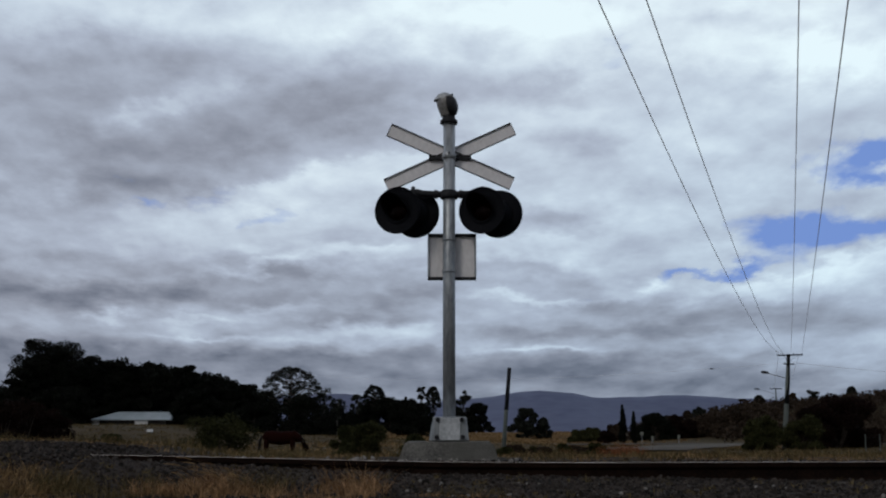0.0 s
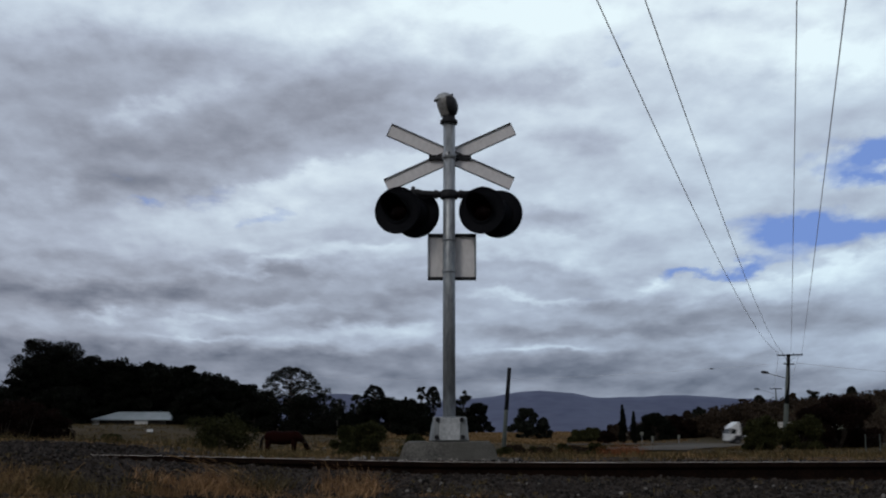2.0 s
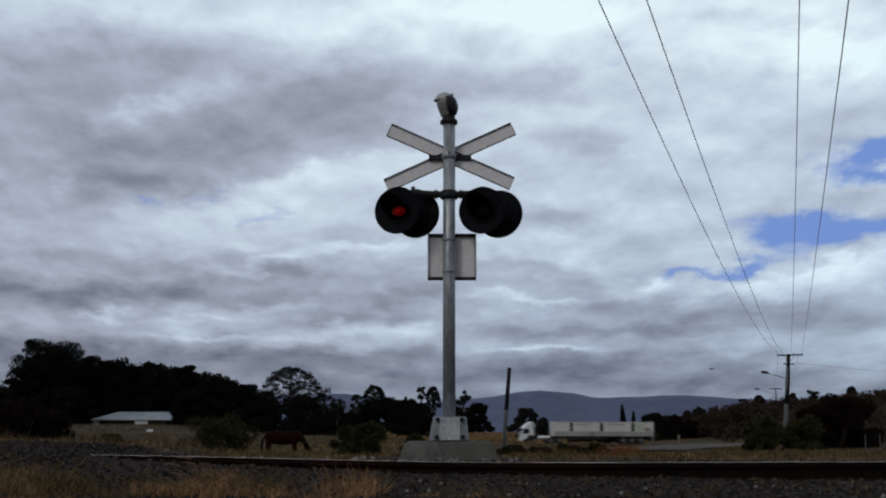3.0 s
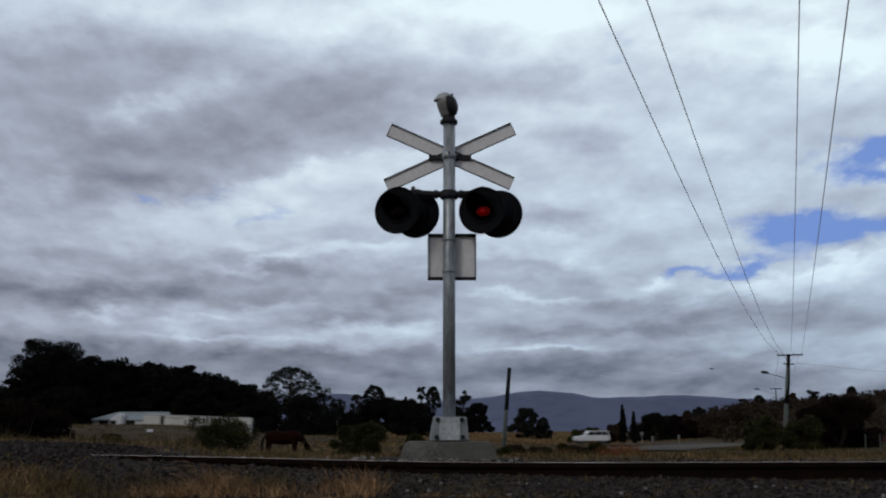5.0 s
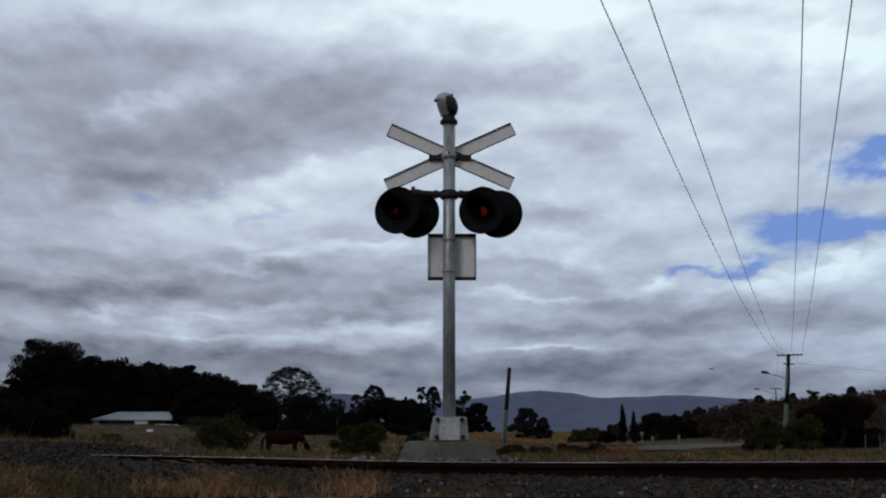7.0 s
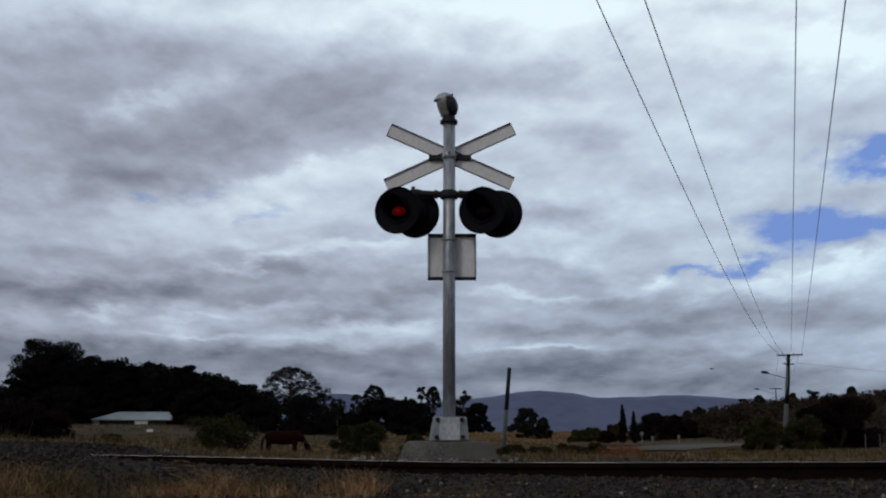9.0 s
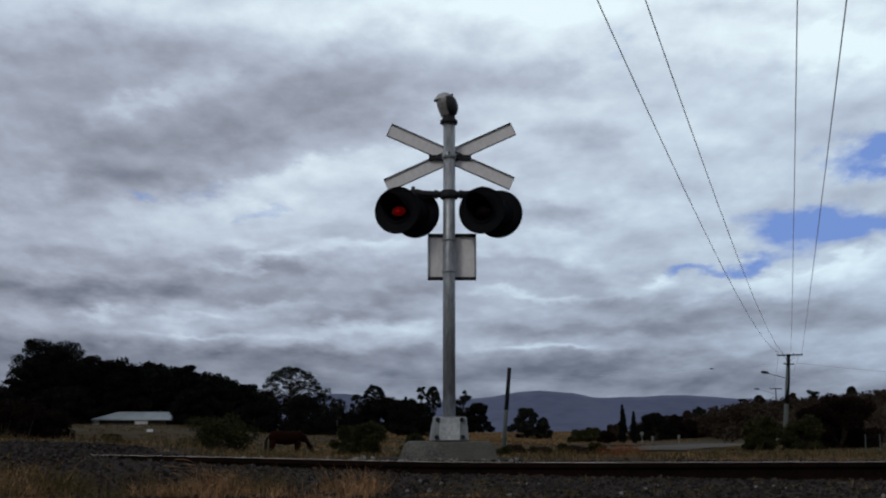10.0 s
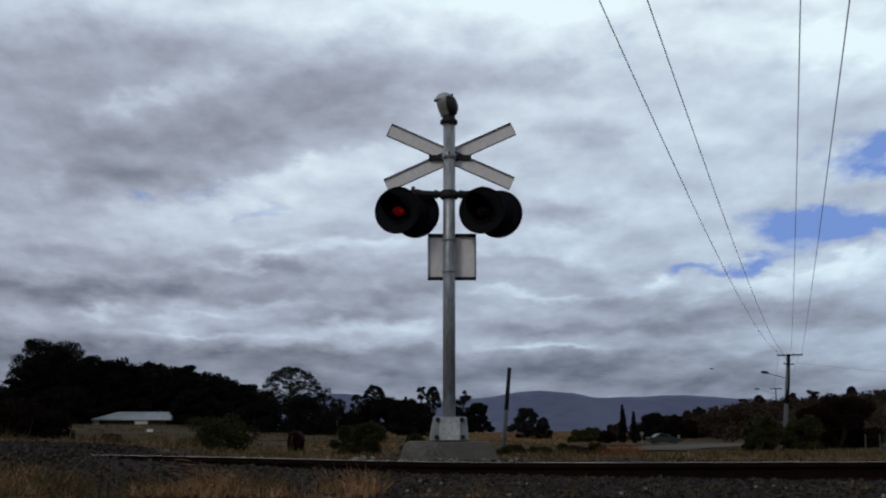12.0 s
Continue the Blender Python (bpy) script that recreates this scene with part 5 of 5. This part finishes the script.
def sign_post(X, Y, z, w, h, label, mat):
    z0 = land_z(X, Y)
    s = new("road_sign")
    s.matrix_basis = pose(X, Y, z0)
    tagged(s, label, "sign", "roadside signs")
    part("post", tube([(0, 0, -0.1), (0, 0, z - z0 + h * 0.4)], 0.04, 8), galv, s)
    part("plate", box(w, 0.02, h, (0, -0.06, z - z0), 0.006), mat, s, "plain dull plate")


sign_post(28.6, 152.5, 0.1, 0.5, 0.45, "small pale give-way sign on a thin post", dull_board)
sign_post(31.0, 157, -0.5, 0.36, 0.42, "pale guide board beside the highway", dull_board)
sign_post(34.9, 157, -0.35, 0.36, 0.5, "pale roadside marker board on a post", dull_board)


def build_fence():
    s = new("wire_fence")
    s.matrix_basis = pose(0, 0, 0)
    tagged(s, "old grey paddock fence of posts and wires", "fence")
    pts = []
    for i in range(7):
        x, y = 38.6 + 1.5 * i, 97 + 0.4 * i
        z = land_z(x, y)
        pts.append((x, y, z))
        part("post", tube([(x, y, z - 0.2), (x + 0.03, y, z + 1.6)], 0.05, 8), pole_wood, s, "grey split post")
    for h in (0.4, 0.7, 1.0, 1.3, 1.55):
        part("fence_wire", tube([(x, y - 0.07, z + h) for x, y, z in pts], 0.007, 5), dark_iron, s)


build_fence()


def build_trough():
    x, y = -26.3, 95.0
    z0 = land_z(x, y)
    s = new("water_trough")
    s.matrix_basis = pose(x, y, z0)
    tagged(s, "small white water trough standing in olive grass", "trough")
    part("basin", prism([(-0.24, 0.12), (0.24, 0.12), (0.20, 0.38), (-0.20, 0.38)], 0.4, bevel=0.02), white_paint, s)
    for sx in (-0.14, 0.14):
        part("leg", box(0.05, 0.3, 0.2, (sx, 0, 0.04), 0.01), pole_wood, s)


build_trough()


# ---- vehicles: front at x = 0, rear towards +x ----
def wheel(parent, x, y, r, w=0.24):
    wh = part("wheel", lathe([(r * 0.55, -w / 2), (r * 0.9, -w / 2), (r, -w * 0.35), (r, w * 0.35), (r * 0.9, w / 2), (r * 0.55, w / 2)], 20, "Y", (0, 0, 0)), rubber, parent, "", True, pose(x, y, r))
    part("rim", lathe([(0.0, -w * 0.35), (r * 0.3, -w * 0.38), (r * 0.5, -w * 0.42), (r * 0.56, -w * 0.5), (r * 0.56, w * 0.5), (r * 0.3, w * 0.38), (0.0, w * 0.35)], 16, "Y"), rim_metal, wh, "", True)


def build_truck():
    s = new("semi_trailer_truck")
    tagged(s, "white prime mover hauling a long cream box trailer along the highway", "truck")
    cab = part("cab", prism([(0.55, 0.60), (0.57, 1.35), (0.77, 2.10), (1.05, 2.45), (1.65, 2.88), (2.05, 3.02), (2.20, 2.70), (2.25, 0.95), (2.0, 0.60)], 2.4, bevel=0.06), white_paint, s, "white cab with a roof fairing")
    part("windscreen", prism([(0.55, 1.42), (0.58, 1.40), (0.75, 2.05), (0.71, 2.05)], 2.1), glass_dark, cab)
    for sy in (-1, 1):
        part("side_window", prism([(0.66, 1.36), (1.55, 1.36), (1.55, 2.05), (0.86, 2.05)], 0.03, bevel=0.008), glass_dark, cab, "", False, pose(0, sy * 1.205, 0))
        part("fuel_tank", lathe([(0.0, -0.85), (0.20, -0.83), (0.23, -0.8), (0.23, 0.8), (0.20, 0.83), (0.0, 0.85)], 18, "X", (3.65, sy * 1.0, 0.88)), white_paint, s, "bright fuel tank", True)
        # thin dark panel laid on the cab side in place of wheel-opening shade
        part("arch_shade", prism([(1.05, 0.45), (2.24, 0.45), (2.24, 1.02), (1.85, 1.20), (1.4, 1.12)], 0.03), dark_iron, cab, "dark panel standing for shade in the wheel opening", False, pose(0, sy * 1.206, 0))
        part("mirror", box(0.12, 0.1, 0.5, (0.52, sy * 1.33, 1.95), 0.02), dark_iron, cab)
    part("bumper", box(0.25, 2.4, 0.4, (0.63, 0, 0.6), 0.05), white_paint, cab)
    part("chassis", box(16.0, 1.0, 0.28, (9.6, 0, 0.95), 0.03), dark_iron, s, "dark chassis rails")
    part("exhaust", tube([(2.75, -0.9, 0.9), (2.75, -0.9, 2.7)], 0.09, 10), dark_iron, s)
    tr = part("trailer_box", box(13.95, 2.45, 1.95, (11.92, 0, 2.025), 0.04), trailer_side, s, "cream box trailer body")
    for sy in (-1, 1):
        part("lower_band", box(13.85, 0.012, 0.62, (11.92, sy * 1.229, 1.38)), grey_band, tr, "greyish lower band")
        part("top_rail", box(13.85, 0.03, 0.09, (11.92, sy * 1.232, 2.93), 0.01), grey_band, tr)
        for x in (7.4, 11.6, 16.0):
            part("side_marking", box(0.45, 0.012, 1.15, (x, sy * 1.233, 2.28), 0.0), house_wall, tr, "dark upright marking panel")
        for x, w in ((9.0, 2.3), (13.6, 2.6)):
            part("side_lettering", box(w, 0.010, 0.13, (x, sy * 1.2335, 2.62)), grey_band, tr, "faint bar of lettering")
        part("side_patch", box(1.5, 0.010, 0.95, (17.1, sy * 1.2335, 2.3)), green_patch, tr, "faded green end panel")
        part("end_mark", box(0.7, 0.010, 0.42, (18.1, sy * 1.2365, 1.95)), russet_patch, tr, "small brown emblem panel")
        part("tail_mark", box(0.35, 0.010, 0.5, (10.3, sy * 1.2385, 1.38)), russet_patch, tr, "dull red upright mark")
    part("rear_bar", box(0.1, 2.3, 0.2, (18.85, 0, 0.75), 0.02), dark_iron, tr)
    part("underfloor_block", box(5.4, 2.2, 0.42, (9.8, 0, 0.84), 0.04), dark_iron, tr, "dark block under the trailer floor")
    for x in (1.75, 4.5, 5.7, 14.6, 15.85, 17.1):
        for sy in (-1, 1):
            wheel(s, x, sy * 1.05, 0.5, 0.34)
    return s


def build_car(name, label, paint, L, W, body, cabin, windows, r, wx):
    s = new(name)
    tagged(s, label, "car", "cars on the highway")
    b = part("body", prism(body, W, bevel=0.05), paint, s)
    c = part("cabin", prism(cabin, W - 0.28, bevel=0.05), paint, s)
    for sy in (-1, 1):
        for wdw in windows:
            part("side_window", prism(wdw, 0.03), glass_dark, c, "", False, pose(0, sy * ((W - 0.28) / 2 + 0.004), 0))
        part("headlight", box(0.06, 0.36, 0.14, (0.02, sy * (W / 2 - 0.28), body[1][1] - 0.12), 0.015), sign_back, b)
        part("tail_light", box(0.05, 0.25, 0.18, (L - 0.01, sy * (W / 2 - 0.2), body[1][1] - 0.05), 0.01), red_paint, b)
        for x in wx:
            wheel(s, x, sy * (W / 2 - 0.13), r, 0.22)
    part("windscreen", prism([(cabin[0][0] - 0.012, cabin[0][1] + 0.04), (cabin[1][0] - 0.012, cabin[1][1] - 0.05), (cabin[1][0] + 0.02, cabin[1][1] - 0.05), (cabin[0][0] + 0.02, cabin[0][1] + 0.04)], W - 0.42), glass_dark, c)
    return s


SEDAN = [(0.0, 0.28), (0.02, 0.68), (1.15, 0.88), (3.75, 0.92), (4.7, 0.88), (4.72, 0.35), (4.5, 0.26), (0.2, 0.22)]
SEDAN_TOP = [(1.2, 0.87), (2.0, 1.38), (3.15, 1.40), (3.95, 0.90)]
SEDAN_WIN = [[(1.62, 0.93), (2.08, 1.31), (2.5, 1.33), (2.5, 0.93)], [(2.58, 0.93), (2.58, 1.33), (3.08, 1.33), (3.62, 0.94)]]
WAGON = [(0.0, 0.42), (0.02, 0.98), (1.25, 1.12), (4.75, 1.12), (4.8, 0.5), (4.6, 0.42), (0.2, 0.40)]
WAGON_TOP = [(1.25, 1.10), (1.85, 1.76), (4.55, 1.80), (4.75, 1.10)]
WAGON_WIN = [[(1.62, 1.18), (1.98, 1.66), (2.65, 1.68), (2.65, 1.18)], [(2.75, 1.18), (2.75, 1.68), (3.6, 1.68), (3.6, 1.18)], [(3.7, 1.18), (3.7, 1.68), (4.4, 1.68), (4.5, 1.18)]]
truck = build_truck()
wagon = build_car("four_wheel_drive", "white four-wheel-drive wagon driving on the highway", white_paint, 4.8, 1.85, WAGON, WAGON_TOP, WAGON_WIN, 0.38, (0.85, 3.75))
red_car = build_car("sedan", "dull red sedan driving on the highway", red_paint, 4.7, 1.8, SEDAN, SEDAN_TOP, SEDAN_WIN, 0.32, (0.9, 3.7))
grey_car = build_car("sedan", "grey silver sedan driving on the highway", silver_paint, 4.7, 1.8, SEDAN, SEDAN_TOP, SEDAN_WIN, 0.32, (0.9, 3.7))
green_car = build_car("sedan", "dark green sedan driving on the highway", green_paint, 4.7, 1.8, SEDAN, SEDAN_TOP, SEDAN_WIN, 0.32, (0.9, 3.7))


def build_horse():
    s = new("horse")
    tagged(s, "dark bay horse grazing in long grass behind the track", "horse")
    body = part("body", tube([(-0.82, 0, 1.10), (-0.72, 0, 1.12), (-0.45, 0, 1.12), (0.0, 0, 1.06), (0.4, 0, 1.10), (0.65, 0, 1.14), (0.78, 0, 1.12)],
                             [0.08, 0.24, 0.31, 0.31, 0.30, 0.24, 0.10], 14), horse_coat, s, "", True)
    part("neck", tube([(0.55, 0, 1.2), (0.85, 0, 1.05), (1.12, 0, 0.72), (1.25, 0, 0.50)], [0.24, 0.19, 0.14, 0.11], 12), horse_coat, s, "", True)
    hd = part("head", tube([(1.18, 0, 0.60), (1.28, 0, 0.46), (1.34, 0, 0.25), (1.36, 0, 0.06), (1.35, 0, 0.0)], [0.09, 0.13, 0.10, 0.075, 0.03], 12), horse_coat, s, "", True)
    for sy in (-1, 1):
        part("ear", tube([(1.2, sy * 0.07, 0.58), (1.14, sy * 0.09, 0.70)], [0.035, 0.006], 6), horse_coat, hd)
        for x, k in ((0.55, -0.02), (-0.62, 0.10)):
            part("leg", tube([(x, sy * 0.17, 1.0), (x - k * 0.5, sy * 0.17, 0.56), (x + k * 0.2, sy * 0.17, 0.12), (x + 0.03, sy * 0.17, 0.0)], [0.14, 0.075, 0.05, 0.065], 9), horse_coat, s, "", True)
    part("mane", tube([(0.6, 0, 1.42), (0.92, 0, 1.18), (1.22, 0, 0.72)], [0.03, 0.05, 0.03], 6), horse_dark, s, "black mane", True)
    part("tail", tube([(-0.84, 0, 1.18), (-0.95, 0, 0.95), (-0.97, 0, 0.5), (-0.95, 0, 0.35)], [0.04, 0.07, 0.08, 0.02], 8), horse_dark, s, "black tail", True)
    return s


horse = build_horse()


# ---- everything that moves ----
def drive(thing, t0, x0, speed, lane, ease=0.0):
    """Carry a vehicle along the highway: at t0 its front is at x0; speed in metres a second along x."""
    rows = []
    for i in range(25):
        t = 0.5 * i
        x = x0 + speed * (t - t0) + 0.5 * ease * (t - t0) * max(-2.6, min(3.0, t - t0))
        a = math.degrees(math.atan2(road_y(x + 1) - road_y(x - 1), 2))
        back = -1 if speed > 0 else 1
        pitch = math.degrees(math.atan2(road_z(x + back * 8) - road_z(x), 8)) * -1
        rows.append((t, pose(x, road_y(x) + lane, road_z(x) + 0.125, 0, pitch, a if speed < 0 else a + 180)))
    walk(thing, rows)


def motions():
    drive(truck, 2.6, 21.45, -28.83, -2.0, 1.18)
    drive(wagon, 4.9, 20.9, -28.83, -2.0)
    drive(red_car, 5.7, 35.97, -31.63, -2.0)
    drive(grey_car, 10.4, 34.6, -31.09, -2.0)
    drive(green_car, 12.0, 33.75, 33.26, 2.0)
    # lamps flash in turn
    swaps = [2.70 + 0.716 * k for k in range(14)]
    for k, bulb in enumerate(bulbs):
        first = k in (1, 3)
        on = False
        rows = [(0.0, pose(0, 0.045, 0, 0, 0, 180))]
        events = [2.06] + swaps if first else swaps
        turn = 180
        for ev in events:
            for d, a in ((-0.07, 0), (-0.02, 60), (0.03, 120), (0.08, 180)):
                if ev + d < 12.2:
                    rows.append((ev + d, pose(0, 0.045, 0, 0, 0, turn + a)))
            turn += 180
        rows = [r for r in rows if r[0] <= 12.1]
        walk(bulb, rows)
    # wires sway in the wind
    sway = [(0.0, 3), (0.5, 0), (1.0, -4), (1.5, -6), (2.0, -1), (2.5, -2), (3.0, 4), (4.0, -1), (5.0, 4), (5.5, 2), (6.0, 2), (6.5, 6), (7.0, 11), (8.0, 3), (9.0, -2), (9.5, 2), (10.0, 0),
            (10.5, -6), (11.3, 0), (12.0, 6)]
    for k, (w, m, s) in enumerate(wires):
        walk(w, [(t, m @ pose(0, 0, 0, a * s, 0, 0)) for t, a in sway])
    # straw bends to the gusts
    gusts = [(0.0, 2), (0.4, -1), (0.8, 3), (1.2, 7), (1.6, 4), (2.0, 8), (2.5, 1), (3.0, 3), (3.8, 7), (4.6, 2), (5.2, 0), (5.6, 5), (6.2, 2), (6.8, 6), (7.4, 1), (8.2, 5), (9.0, 0), (9.4, 4),
             (10.0, 1), (10.5, 6), (11.0, 2), (11.5, 5), (12.0, 1)]
    for k, (ob, cx, cy, z0) in enumerate(tufts):
        walk(ob, [(t, pose(cx, cy, z0, 0, g * (0.8 + 0.15 * (k % 4)) + 1.2 * math.sin(3.1 * t + k), 0)) for t, g in gusts])
    # clouds drift towards the viewer
    walk(clouds, [(0.0, pose(0, 60, 0)), (12.0, pose(0, -60, 0))])
    # the horse grazes side-on, then turns away
    hx, hy = -7.5, 49.0
    hz = land_z(hx, hy)
    walk(horse, [(0.0, pose(hx, hy, hz, 0, 0, 2)), (4.0, pose(hx + 0.1, hy, hz, 0, 0, -3)), (9.4, pose(hx + 0.1, hy, hz, 0, 0, 0)), (10.2, pose(hx + 0.35, hy, hz, 0, 0, 40)),
                 (11.0, pose(hx + 0.65, hy, hz, 0, 0, 82)), (12.0, pose(hx + 0.72, hy, hz, 0, 0, 86))])


motions()
